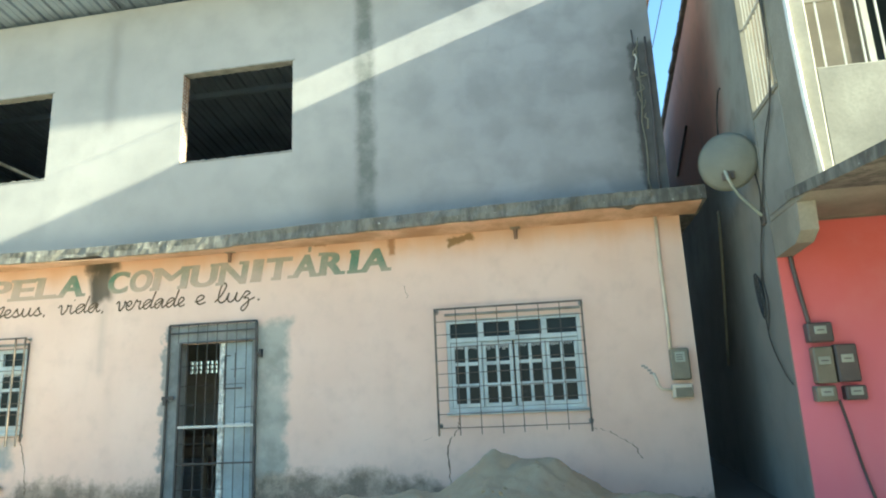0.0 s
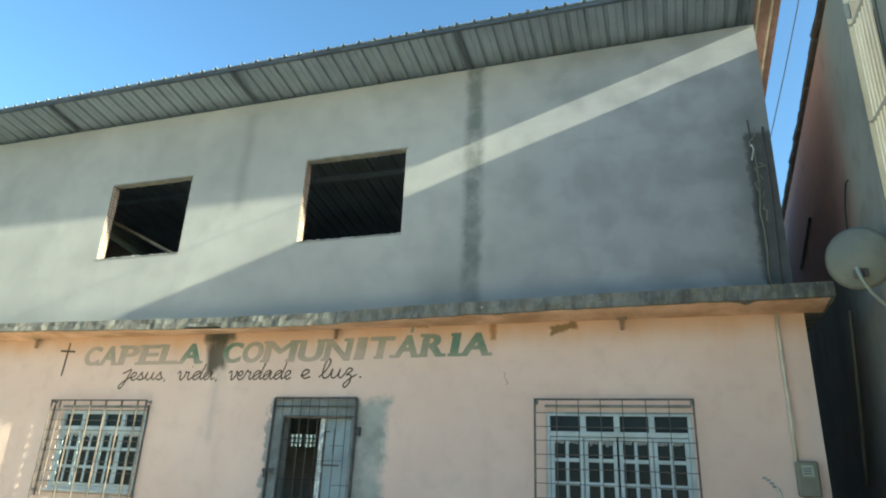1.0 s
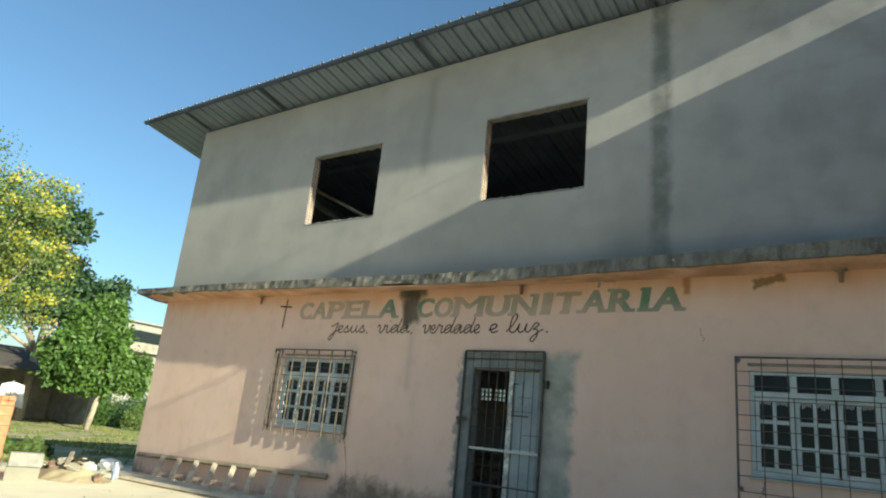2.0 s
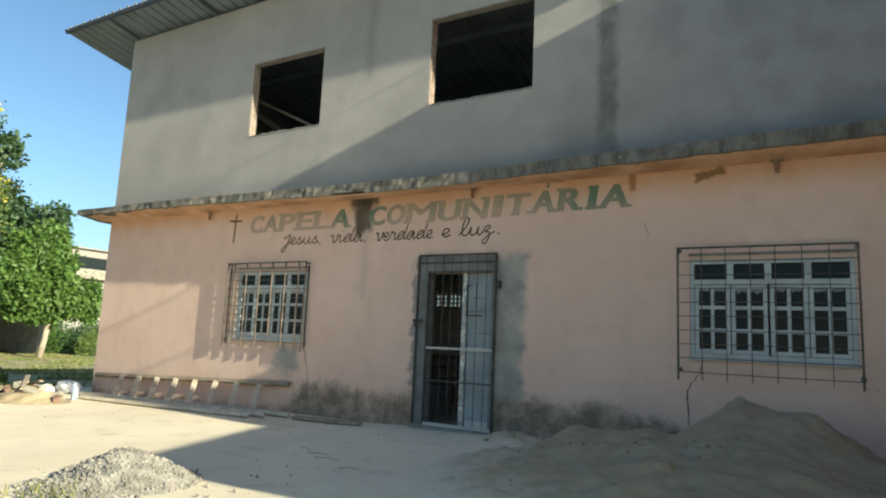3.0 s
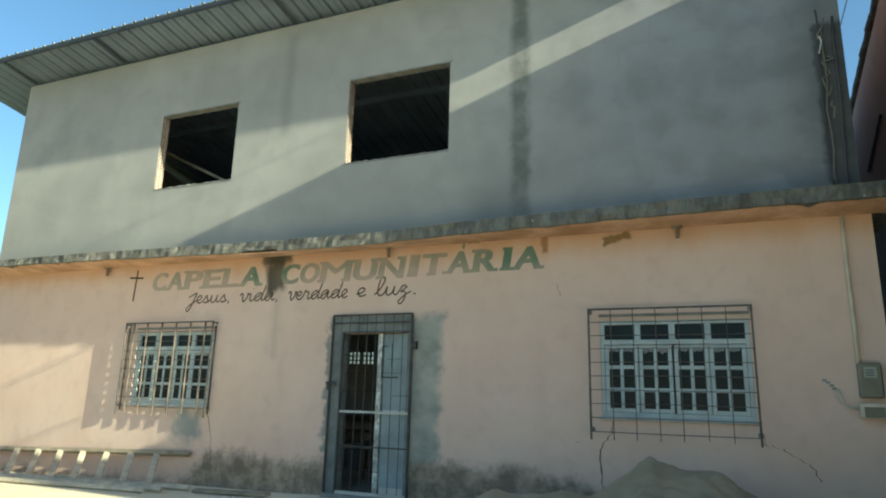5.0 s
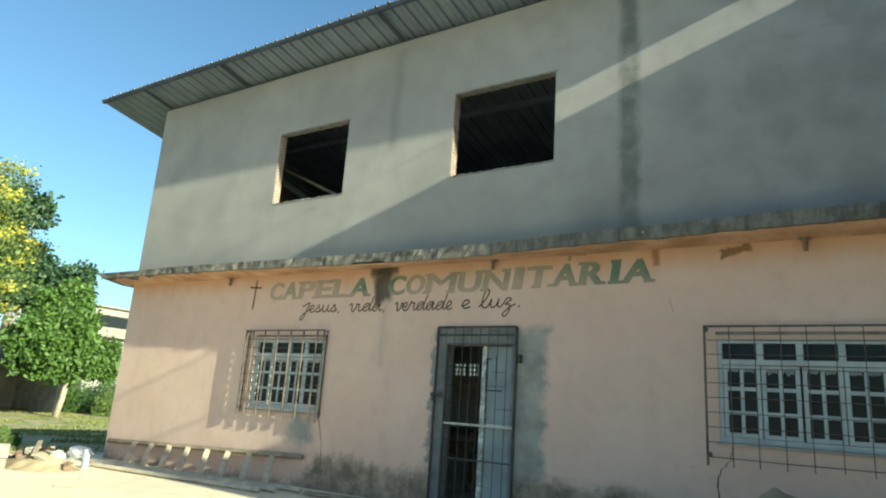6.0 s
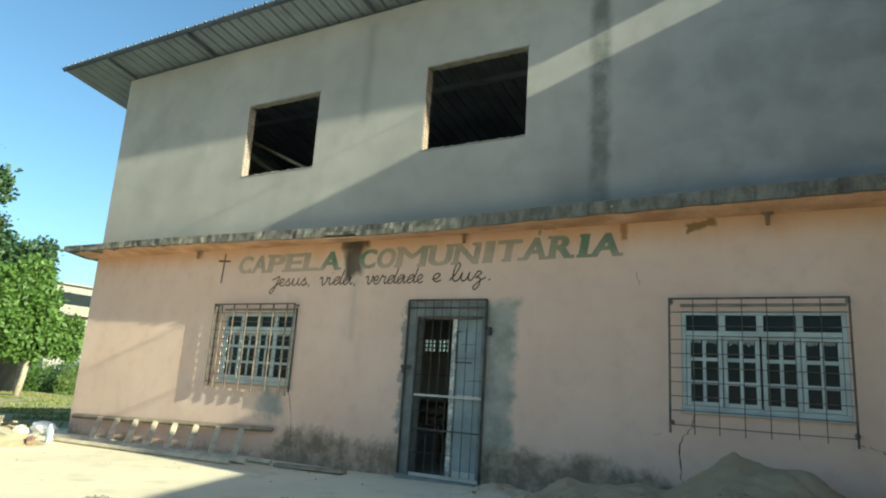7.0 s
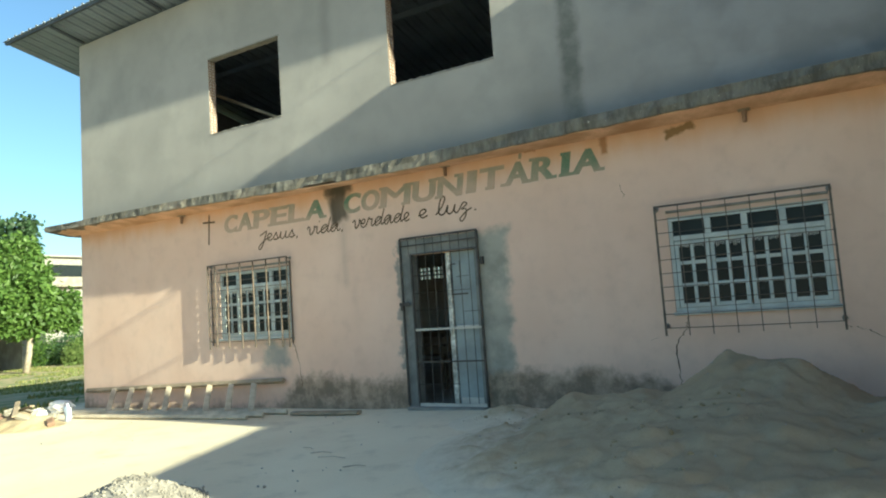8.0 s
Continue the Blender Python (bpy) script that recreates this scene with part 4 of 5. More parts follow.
meter = thing("electric_meter", (6.08, -0.06, 1.3), "dull grey electric meter box on the pink wall", "electric meter", "electric meters")
bm = B()
box(bm, 5.985, 6.18, -0.11, 0.0, 1.33, 1.67, 0.015)
mb = part("meter_case", bm, M_METER, meter)
bm = B()
box(bm, 6.03, 6.135, -0.118, -0.108, 1.52, 1.63, 0.004)
part("meter_window", bm, M_METERWIN, mb, "clouded meter window")
bm = B()
for i in range(3):
    box(bm, 6.04, 6.11, -0.12, -0.117, 1.545 + i * 0.024, 1.555 + i * 0.024)
part("dial_marks", bm, M_METERDARK, mb, "dark unreadable marks")
bm = B()
box(bm, 5.97, 6.18, -0.1, 0.0, 1.14, 1.285, 0.01)
part("breaker_box", bm, M_CONDUIT, meter, "small off-white breaker box")
bm = B()
box(bm, 6.0, 6.17, -0.106, -0.098, 1.15, 1.25, 0.003)
part("breaker_opening", bm, M_METER, meter, "dull breaker cover")
bm = B()
tube(bm, ((6.01, -0.03, 3.18), (6.005, -0.03, 2.6), (6.01, -0.03, 2.0), (6.005, -0.03, 1.66)), 0.02, 8)
part("riser_conduit", bm, M_CONDUIT, meter, "cream conduit", smooth=True)
bm = B()
tube(bm, ((5.80, -0.02, 1.41), (5.82, -0.05, 1.35), (5.83, -0.04, 1.29), (5.87, -0.05, 1.24), (5.97, -0.05, 1.23)), 0.016, 8)
part("bent_conduit", bm, M_CONDUIT, meter, "bent cream conduit", smooth=True)
bm = B()
for p in ((5.73, 1.48), (5.70, 1.50), (5.76, 1.45), (5.78, 1.42)):
    box(bm, p[0] - 0.02, p[0] + 0.02, -0.003, 0.0, p[1] - 0.012, p[1] + 0.012, 0, None)
part("broken_plaster", bm, M_DARKPLASTER, meter, "chipped plaster")

# wires and pipes on the bare post
post = thing("post_wiring", (6.0, -0.02, 3.4), "loose conduits and wires on the bare corner post", "wiring")
for j, (x, r, m_) in enumerate(((6.0, 0.01, M_METER), (6.11, 0.013, M_METERDARK), (5.97, 0.008, M_METERDARK))):
    bm = B()
    pts = [(x + rnd.uniform(-0.018, 0.018) + 0.02 * k / 8, -0.012 - r, 3.4 + (1.95 + 0.12 * j) * k / 8) for k in range(9)]
    tube(bm, pts, r, 6)
    part("conduit", bm, m_, post, smooth=True)
for k in range(6):
    z = 4.3 + 0.19 * k + rnd.uniform(-0.05, 0.05)
    x = rnd.uniform(5.95, 6.06)
    bm = B()
    pts = [(x + rnd.uniform(-0.06, 0.07), -0.03 - 0.03 * rnd.random(), z + 0.07 * i + rnd.uniform(-0.05, 0.05)) for i in range(4)]
    tube(bm, [tuple(Vector(p).lerp(Vector(q), f)) for p, q in zip(pts, pts[1:]) for f in (0.0, 0.35, 0.7)], 0.008, 6)
    part("wire_loop", bm, M_PVC if k == 4 else M_METER, post, smooth=True)

# ---- neighbour house across the alley ----
NX, NF = 6.86, -1.15
SKEW = 0.06


def side_x(y):
    """The neighbour's side wall runs a little askew of the alley."""
    return NX + SKEW * max(0.0, y - NF)


def skewed(ob):
    for v in ob.data.vertices:
        if v.co.x < NX + 1.0:
            v.co.x += side_x(v.co.y) - NX
    return ob


def prism(bm, x0, x1, yz):
    """A block along x with the given outline in y and z."""
    n = len(yz)
    vs = [bm.verts.new((x, y, z)) for x in (x0, x1) for y, z in yz]
    for k in range(n):
        bm.faces.new((vs[k], vs[(k + 1) % n], vs[n + (k + 1) % n], vs[n + k]))
    bm.faces.new(vs[:n]), bm.faces.new(vs[n:][::-1])
    bmesh.ops.recalc_face_normals(bm, faces=bm.faces)
    return bm


house = thing("neighbour_house", (NX, NF, 0), "two-storey house with red front, balcony and grey side wall", "house")
skewed(wall_sheet("side_wall", (NF, 12.0), (-0.3, 6.72), (NX, NX + 0.16), [], M_SIDE, "y", "stained grey side wall, pinkish higher up", "", house, top=lambda y: 0.05 - 0.07 * (y - NF)))
wall_sheet("front_wall_lower", (NX + 0.014, 11.0), (-0.3, 2.725), (NF - 0.004, NF + 0.15), [(8.6, 9.5, 0.0, 2.1)], M_RED, "x", "red-pink painted front wall", "", house)
wall_sheet("front_wall_upper", (NX + 0.16, 11.0), (2.725, 6.75), (NF, NF + 0.15), [(8.05, 8.9, 4.1, 5.3)], M_BALCONY, "x", "stained brown-grey wall behind the balcony, darkened in place of shade", "", house)
bm = B()
box(bm, 8.05, 8.9, NF + 0.05, NF + 0.09, 4.1, 5.3)
w = part("window", bm, M_GLASS, house, "dark window behind the balcony")
bm = B()
for a in ((8.0, 8.06, 4.08, 5.32), (8.86, 8.92, 4.08, 5.32), (8.06, 8.86, 5.26, 5.32), (8.06, 8.86, 4.08, 4.14), (8.43, 8.47, 4.14, 5.26)):
    box(bm, a[0], a[1], NF - 0.02, NF + 0.1, a[2], a[3])
part("frame", bm, M_WHITE, w)
bm = B()
box(bm, 8.6, 9.5, NF + 0.04, NF + 0.08, 0, 2.1, 0.004)
part("door", bm, M_METERDARK, house, "dark door")
bm = B()
box(bm, NX + 0.003, 11.0, -2.32, NF - 0.005, 2.742, 2.80, 0.01)
part("balcony_slab", bm, M_CREAM, house)
bm = B()
box(bm, NX + 0.14, 11.0, -2.35, -2.23, 2.75, 3.71, 0.008)
part("parapet", bm, M_CREAM, house, "stained cream balcony parapet")
bm = B()
box(bm, NX + 0.004, NX + 0.13, -1.88, NF - 0.003, 2.802, 3.83, 0.008)
part("side_parapet", bm, M_SIDE, house, "stained grey sill wall")
bm = B()
box(bm, NX + 0.002, NX + 0.138, -2.36, -1.89, 2.79, 6.2, 0.012)
part("corner_pillar", bm, M_CREAM, house, "stained cement corner pillar")
bm = B()
prism(bm, NX + 0.004, NX + 0.15, ((NF - 0.006, 2.40), (-1.7, 2.42), (-1.85, 2.50), (-1.87, 2.74), (NF - 0.006, 2.74)))
part("bracket_beam", bm, M_CREAM, house, "cement beam end under the balcony")
# thin dark sheet added to tone down the sunlit wall end
bm = B()
box(bm, NX + 0.05, NX + 0.16, NF - 0.012, NF - 0.005, 3.83, 6.2)
part("reveal", bm, M_BALCONY, house, "dark lining added over the bright wall end in the side opening")
for k in range(8):
    y = NF - 0.07 - 0.62 * k / 7
    bm = B()
    box(bm, NX + 0.03, NX + 0.04, y - 0.005, y + 0.005, 3.83, 5.9)
    part("side_bar", bm, M_BARWHITE, house, "white window bar" if k == 0 else "")
for z in (3.86, 4.75, 5.88):
    bm = B()
    box(bm, NX + 0.02, NX + 0.05, -1.89, NF - 0.01, z - 0.012, z + 0.012)
    part("side_bar_rail", bm, M_BARWHITE, house)
bm = B()
for y in (NF - 0.03, -1.88):
    box(bm, NX - 0.012, NX + 0.1, y - 0.02, y + 0.02, 3.83, 5.95)
box(bm, NX - 0.012, NX + 0.1, -1.88, NF - 0.012, 3.79, 3.83)
part("side_opening_trim", bm, M_CREAM, house, "cement trim round the barred side opening")
for k in range(26):
    x = NX + 0.24 + 0.15 * k
    bm = B()
    box(bm, x - 0.007, x + 0.007, -2.297, -2.283, 3.71, 4.9)
    part("balcony_bar", bm, M_BARWHITE, house)
for z in (4.33, 4.88):
    bm = B()
    box(bm, NX + 0.14, 11.0, -2.302, -2.278, z - 0.01, z + 0.01)
    part("balcony_rail", bm, M_CREAM, house)
bm = B()
box(bm, NX + 0.14, 11.0, -2.35, -2.22, 4.9, 6.2, 0.008)
part("upper_front_wall", bm, M_CREAM, house, "stained cement wall over the balcony bars")
bm = B()
tube(bm, ((NX + 0.03, -2.385, 2.80), (NX + 0.0, -2.385, 3.4), (NX - 0.015, -2.385, 4.0), (NX - 0.02, -2.385, 6.0)), 0.02, 8)
part("downpipe", bm, M_PVC, house, "white plastic conduit on the corner", smooth=True)
bm = B()
prism(bm, NX - 0.02, 11.0, ((-1.70, 2.80), (-4.85, 2.41), (-4.87, 2.50), (-1.70, 2.89)))
part("awning", bm, M_LEDGE, house, "mossy sloping concrete awning")
bm = B()
box(bm, 10.86, 11.0, -4.55, NF - 0.01, -0.3, 2.9)
part("porch_end_wall", bm, M_RED, house, "red end wall of the porch")
# roof with a clay tile verge
bm = B()
prism(bm, NX - 0.015, 11.2, ((-1.25, 6.79), (12.2, 5.85), (12.2, 5.92), (-1.25, 6.86)))
nroof = skewed(part("roof", bm, M_TILE, house, "dark clay tile roof"))
bm = B()
tube(bm, ((0, 0, 0), (0, 0.36, 0)), 0.07, 8, 0.05)
ob = part("roof_tile", bm, M_TILE)
tile_mesh = ob.data
bpy.data.objects.remove(ob)
for k in range(39):
    y = -1.25 + 0.34 * k
    ob = new("roof_tile", tile_mesh)
    ob.parent = nroof
    ob.location, ob.rotation_euler = (side_x(y) - 0.0, y, 6.85 - 0.07 * (y + 1.25)), (radians(-4.0), 0, rnd.uniform(-0.05, 0.05))
# cables on the side wall
def wire(name, pts, r, material, parent, label=""):
    bm = B()
    n, out = len(pts), []
    P = [Vector(p) for p in pts]
    for i in range(n - 1):
        a, b, c, d = P[max(i - 1, 0)], P[i], P[i + 1], P[min(i + 2, n - 1)]
        for k in range(6):
            t = k / 6
            out.append(0.5 * ((2 * b) + (c - a) * t + (2 * a - 5 * b + 4 * c - d) * t * t + (3 * b - a - 3 * c + d) * t**3))
    out.append(P[-1])
    tube(bm, out, r, 6)
    return part(name, bm, material, parent, label, smooth=True)


def on_side(*yz, off=0.022):
    return [(side_x(y) - off, y, z) for y, z in yz]


cables = thing("hanging_cables", (NX - 0.03, -0.6, 2.0), "tangle of black cables hanging down the side wall", "cables")
wire("cable", on_side((-1.98, 5.6), (-1.92, 4.6), (-1.8, 3.85), (-1.43, 3.46), (-1.0, 2.84), (-0.75, 2.5), (-0.6, 2.15), (-0.6, 1.7), (-0.94, 1.36), (-1.16, 1.24)), 0.006, M_CABLE, cables)
wire("cable", on_side((-1.9, 5.5), (-1.86, 4.4), (-1.7, 3.7), (-1.34, 3.3), (-0.95, 2.75), (-0.68, 2.4), (-0.55, 2.05)), 0.005, M_CABLE, cables)
wire("cable", on_side((-1.02, 3.3), (-1.1, 3.05), (-0.98, 2.82), off=0.03), 0.007, M_CABLE, cables)
wire("cable", on_side((-0.85, 2.62), (-0.72, 2.3), (-0.78, 2.0), (-0.62, 1.75), off=0.03), 0.006, M_CABLE, cables)
for k in range(4):
    wire("cable_coil", [(side_x(-0.6) - 0.03 - 0.008 * k, -0.6 + (0.05 + 0.02 * k) * math.cos(u), 2.12 + (0.15 + 0.03 * k) * math.sin(u + 0.2 * k)) for u in [math.tau * i / 9 for i in range(10)]], 0.007, M_CABLE, cables)
wire("alley_pipe", on_side((1.0, 3.45), (1.2, 2.8), (1.75, 1.5)), 0.022, M_METER, house, "grey pipe in the alley")
wire("roof_wire", on_side((-0.15, 4.62), (-0.02, 4.62), (0.18, 4.45), (0.3, 4.2), off=0.04), 0.01, M_CABLE, cables)
wire("leaning_rod", on_side((2.5, 5.25), (3.3, 5.1), (4.1, 4.95)), 0.02, M_CABLE, house, "dark rod on the side wall")
wire("overhead_wire", ((6.9, -3.5, 8.4), (6.72, 1.0, 6.9), (6.5, 7.0, 5.7)), 0.007, M_CABLE, cables)

# satellite dish, seen from behind
dish = thing("satellite_dish", (6.58, -1.05, 3.1), "faded grey-cream satellite dish on a bent wall pipe", "satellite dish")
bm = B()
rings = []
for i in range(9):
    r = 0.283 * i / 8
    rings.append([bm.verts.new((r * math.cos(math.tau * k / 32), r * math.sin(math.tau * k / 32) * 1.06, -0.09 * (i / 8) ** 2)) for k in range(32)] if i else [bm.verts.new((0, 0, 0))])
for k in range(32):
    bm.faces.new((rings[0][0], rings[1][k], rings[1][(k + 1) % 32]))
for a, b in zip(rings[1:], rings[2:]):
    for k in range(32):
        bm.faces.new((a[k], b[k], b[(k + 1) % 32], a[(k + 1) % 32]))
aim = Matrix.Translation((6.575, -1.07, 3.435)) @ Vector((-0.45, -1.0, -0.1)).to_track_quat("Z", "Y").to_matrix().to_4x4()
bmesh.ops.transform(bm, matrix=aim, verts=bm.verts)
refl = part("reflector", bm, M_DISH, dish, smooth=True)
sm = refl.modifiers.new("rim", "SOLIDIFY")
sm.thickness = 0.012
bm = B()
box(bm, -0.06, 0.06, -0.2, -0.12, -0.03, 0.005, 0.006, aim), box(bm, -0.02, 0.02, -0.22, -0.12, 0.0, 0.06, 0.006, aim)
part("back_bracket", bm, M_STEEL, dish, "rusty back bracket")
wire("mast", ((6.525, -1.17, 3.295), (6.54, -1.2, 3.19), (6.61, -1.15, 3.07), (6.74, -1.08, 2.94), (6.87, -1.0, 2.84)), 0.016, M_METERWIN, dish, "bent galvanised pipe")
bm = B()
box(bm, NX - 0.013, NX + 0.008, -1.07, -0.93, 2.76, 2.92, 0.003)
part("wall_plate", bm, M_STEEL, dish)
# meters on the red wall
MY = NF - 0.006
for name, x0, x1, z0, z1, m_, lab in (("meter_box", 6.995, 7.205, 1.595, 1.77, M_METERDARK, "dark junction box"), ("meter_box", 7.01, 7.175, 1.235, 1.555, M_METER, "yellowish meter box"), ("meter_box", 7.19, 7.37, 1.24, 1.57, M_METERDARK, "dark meter box"), ("breaker_box", 6.985, 7.155, 1.08, 1.215, M_METER, "grey breaker box"), ("breaker_box", 7.225, 7.395, 1.085, 1.21, M_METERDARK, "dark breaker box")):
    t = thing(name, ((x0 + x1) / 2, MY, z0), lab + " on the red wall", "electric meter", "electric meters")
    bm = B()
    box(bm, x0, x1, MY - 0.11, MY - 0.001, z0, z1, 0.012)
    case = part("case", bm, m_, t)
    bm = B()
    cxm, cz = (x0 + x1) / 2, z0 + (z1 - z0) * 0.62
    box(bm, cxm - 0.05, cxm + 0.05, MY - 0.117, MY - 0.109, cz - 0.035, cz + 0.035, 0.003)
    part("face_window", bm, M_METERWIN, case, "pale clouded window")
    bm = B()
    box(bm, cxm - 0.03, cxm + 0.03, MY - 0.119, MY - 0.1165, cz - 0.006, cz + 0.004)
    part("mark", bm, M_METERDARK, case)
wire("riser", ((6.98, MY - 0.03, 2.44), (6.985, MY - 0.03, 2.3), (7.01, MY - 0.03, 2.05), (7.04, MY - 0.04, 1.76)), 0.02, M_METERDARK, house, "dark riser pipe")
wire("drop_cable", ((7.18, MY - 0.05, 1.09), (7.23, MY - 0.03, 0.85), (7.29, MY - 0.02, 0.5), (7.4, MY - 0.02, 0.0)), 0.012, M_METERDARK, cables)

# ---- ladder and boards against the foot of the wall ----
ladder = thing("wooden_ladder", (-4.7, -0.4, 0), "grey site-made wooden ladder lying on its side against the wall", "ladder")
gz = ground_z


def beam(name, p0, p1, w, h, material, parent, label="", roll=0):
    p0, p1 = Vector(p0), Vector(p1)
    d = p1 - p0
    m = Matrix.Translation(p0) @ d.to_track_quat("X", "Z").to_matrix().to_4x4() @ Matrix.Rotation(radians(roll), 4, "X")
    bm = B()
    box(bm, 0, d.length, -w / 2, w / 2, -h / 2, h / 2, min(w, h) * 0.12, m)
    return part(name, bm, material, parent, label)


top0, top1 = Vector((-7.25, -0.06, 0.20)), Vector((-2.28, -0.07, 0.37))
bot0, bot1 = Vector((-6.7, -0.70, gz(-6.7) + 0.04)), Vector((-2.05, -0.75, gz(-2.05) + 0.045))
beam("rail", top0, top1, 0.06, 0.07, M_WOOD, ladder, roll=-40)
beam("rail", bot0, bot1, 0.05, 0.08, M_WOODPALE, ladder, roll=-45)
for i in range(8):
    x = -6.36 + 0.4986 * i
    beam("rung", (x, -0.10, 0.235 + 0.0135 * i), (x + 0.70 - 0.026 * i, -0.70, gz(x) + 0.06), 0.085, 0.035, M_RUNG, ladder)
for p0, p1, w, h, lab in (((-6.1, -1.0, 0), (-2.2, -0.92, 0), 0.05, 0.06, "pale scaffold board lying on edge before the ladder"), ((-4.9, -0.50, 0), (-1.85, -0.48, 0), 0.06, 0.06, "pale timber batten lying on the ground"), ((-4.6, -0.30, 0), (-2.3, -0.28, 0), 0.05, 0.05, "pale timber batten lying against the wall foot"), ((-1.72, -0.52, 0), (-0.62, -0.42, 0), 0.13, 0.04, "grey board lying at the foot of the wall")):
    p0, p1 = [Vector((p[0], p[1], gz(p[0]) + h / 2 + 0.004)) for p in (p0, p1)]
    t = thing("timber_board", tuple((p0 + p1) / 2), lab, "timber", "loose timbers")
    beam("board", p0, p1, w, h, M_WOODPALE if w < 0.1 else M_WOOD, t, roll=-38 if w < 0.1 else 0)


# ---- heaps ----
def heap(name, x0, x1, y0, y1, fn, nx, ny, material, label, category):
    bm = B()
    vs = [[bm.verts.new((x0 + (x1 - x0) * i / nx, y0 + (y1 - y0) * j / ny, 0)) for j in range(ny + 1)] for i in range(nx + 1)]
    for col in vs:
        for v in col:
            v.co.z = fn(v.co.x, v.co.y)
    for a, b in zip(vs, vs[1:]):
        for j in range(ny):
            bm.faces.new((a[j], b[j], b[j + 1], a[j + 1]))
    return tagged(part(name, bm, material, smooth=True), label, category, kind="stuff")


def cone(x, y, cx, cy, rx, ry, h, p=1.25):
    d = math.hypot((x - cx) / rx, (y - cy) / ry)
    return h * max(0.0, 1 - d**p) if d < 1 else 0.0


def sand_z(x, y):
    parts = (cone(x, y, 4.08, -0.95, 0.95, 1.5, 0.70, 1.05), cone(x, y, 4.58, -0.9, 0.85, 1.6, 0.575, 1.4), cone(x, y, 2.6, -0.95, 0.6, 1.2, 0.31, 1.3), cone(x, y, 3.25, -1.0, 0.9, 1.4, 0.33, 1.5), cone(x, y, 4.0, -1.9, 2.6, 2.2, 0.38, 1.3), cone(x, y, 1.75, -0.75, 0.8, 0.7, 0.13, 1.3), cone(x, y, 5.4, -1.5, 1.3, 2.0, 0.30, 1.2))
    p = 6
    z = sum(q**p for q in parts) ** (1 / p)
    z = max(z, cone(x, y, 4.2, -1.4, 2.8, 2.5, 0.10, 0.9))
    if z > 0.001:
        f = min(1.0, z / 0.12)
        z += f * (0.05 * noise.noise((x * 1.5, y * 1.5, 1)) + 0.05 * abs(noise.noise((x * 2.6, y * 2.6, 4))) + 0.034 * noise.noise((x * 6.5, y * 6.5, 7)) + 0.017 * noise.noise((x * 22, y * 22, 8)))
    return z + ground_z(x) - 0.012 - 0.06 * (z <= 0.001)


heap("sand_heap", 0.2, 6.85, -4.9, -0.005, sand_z, 230, 170, M_SAND, "heap of damp grey-brown building sand against the wall", "sand heap")


def gravel_z(x, y):
    z = max(cone(x, y, 0.14, -4.33, 0.62, 0.55, 0.255, 1.1), cone(x, y, 0.25, -4.75, 0.6, 0.4, 0.09, 1.2))
    return z + (0.03 * noise.noise((x * 8, y * 8, 3)) if z > 0.01 else 0) - 0.045


heap("gravel_heap", -1.1, 1.4, -5.5, -3.5, gravel_z, 80, 64, M_GRAVEL, "small heap of grey gravel on the yard", "gravel heap")


def pebbles(name, spots, material, label, category):
    bm = B()
    for x, y, z, r in spots:
        g = bmesh.ops.create_icosphere(bm, subdivisions=1, radius=r)
        q = Matrix.Translation((x, y, z)) @ Matrix.Rotation(rnd.uniform(0, 6), 4, Vector((rnd.random(), rnd.random(), 1)).normalized()) @ Matrix.Diagonal((1, rnd.uniform(0.6, 1), rnd.uniform(0.5, 0.8), 1))
        bmesh.ops.transform(bm, matrix=q, verts=g["verts"])
    return tagged(part(name, bm, material), label, category, kind="stuff")


spots = []
while len(spots) < 1600:
    x, y = rnd.uniform(-1.0, 1.3), rnd.uniform(-5.35, -3.6)
    z = gravel_z(x, y)
    if z > -0.03 or rnd.random() < 0.015:
        spots.append((x, y, max(z, gz(x)) + 0.004, rnd.uniform(0.007, 0.018)))
pebbles("gravel_stones", spots, M_GRAVEL, "loose grey gravel stones", "gravel")
clods = []
for cx, cy, s, k in ((3.1, -1.7, 0.3, 60), (3.9, -2.3, 0.35, 70), (5.6, -2.2, 0.35, 90), (4.5, -1.6, 0.4, 50), (2.0, -1.3, 0.25, 40), (3.6, -3.0, 0.5, 60), (1.6, -1.0, 0.2, 40)):
    for _ in range(k // 2):
        x, y = rnd.gauss(cx, s), rnd.gauss(cy, s * 0.6)
        if 0.6 < x < 6.5 and -4.6 < y < -0.2:
            clods.append((x, y, sand_z(x, y) + 0.003, 0.006 + 0.026 * rnd.random() ** 4))
pebbles("sand_clods", clods, M_CLOD, "damp clods of sand lying on the heap", "sand clods")
spots = [(rnd.uniform(-5, 6.5), rnd.uniform(-6.2, -0.3), 0, rnd.uniform(0.006, 0.015)) for _ in range(130)]
spots = [(x, y, max(gz(x) + 0.002, sand_z(x, y) if x > 0.6 and y > -4.6 else -1), r) for x, y, z, r in spots]
pebbles("scattered_stones", spots, M_MORTAR, "small loose stones scattered on the yard", "stones")


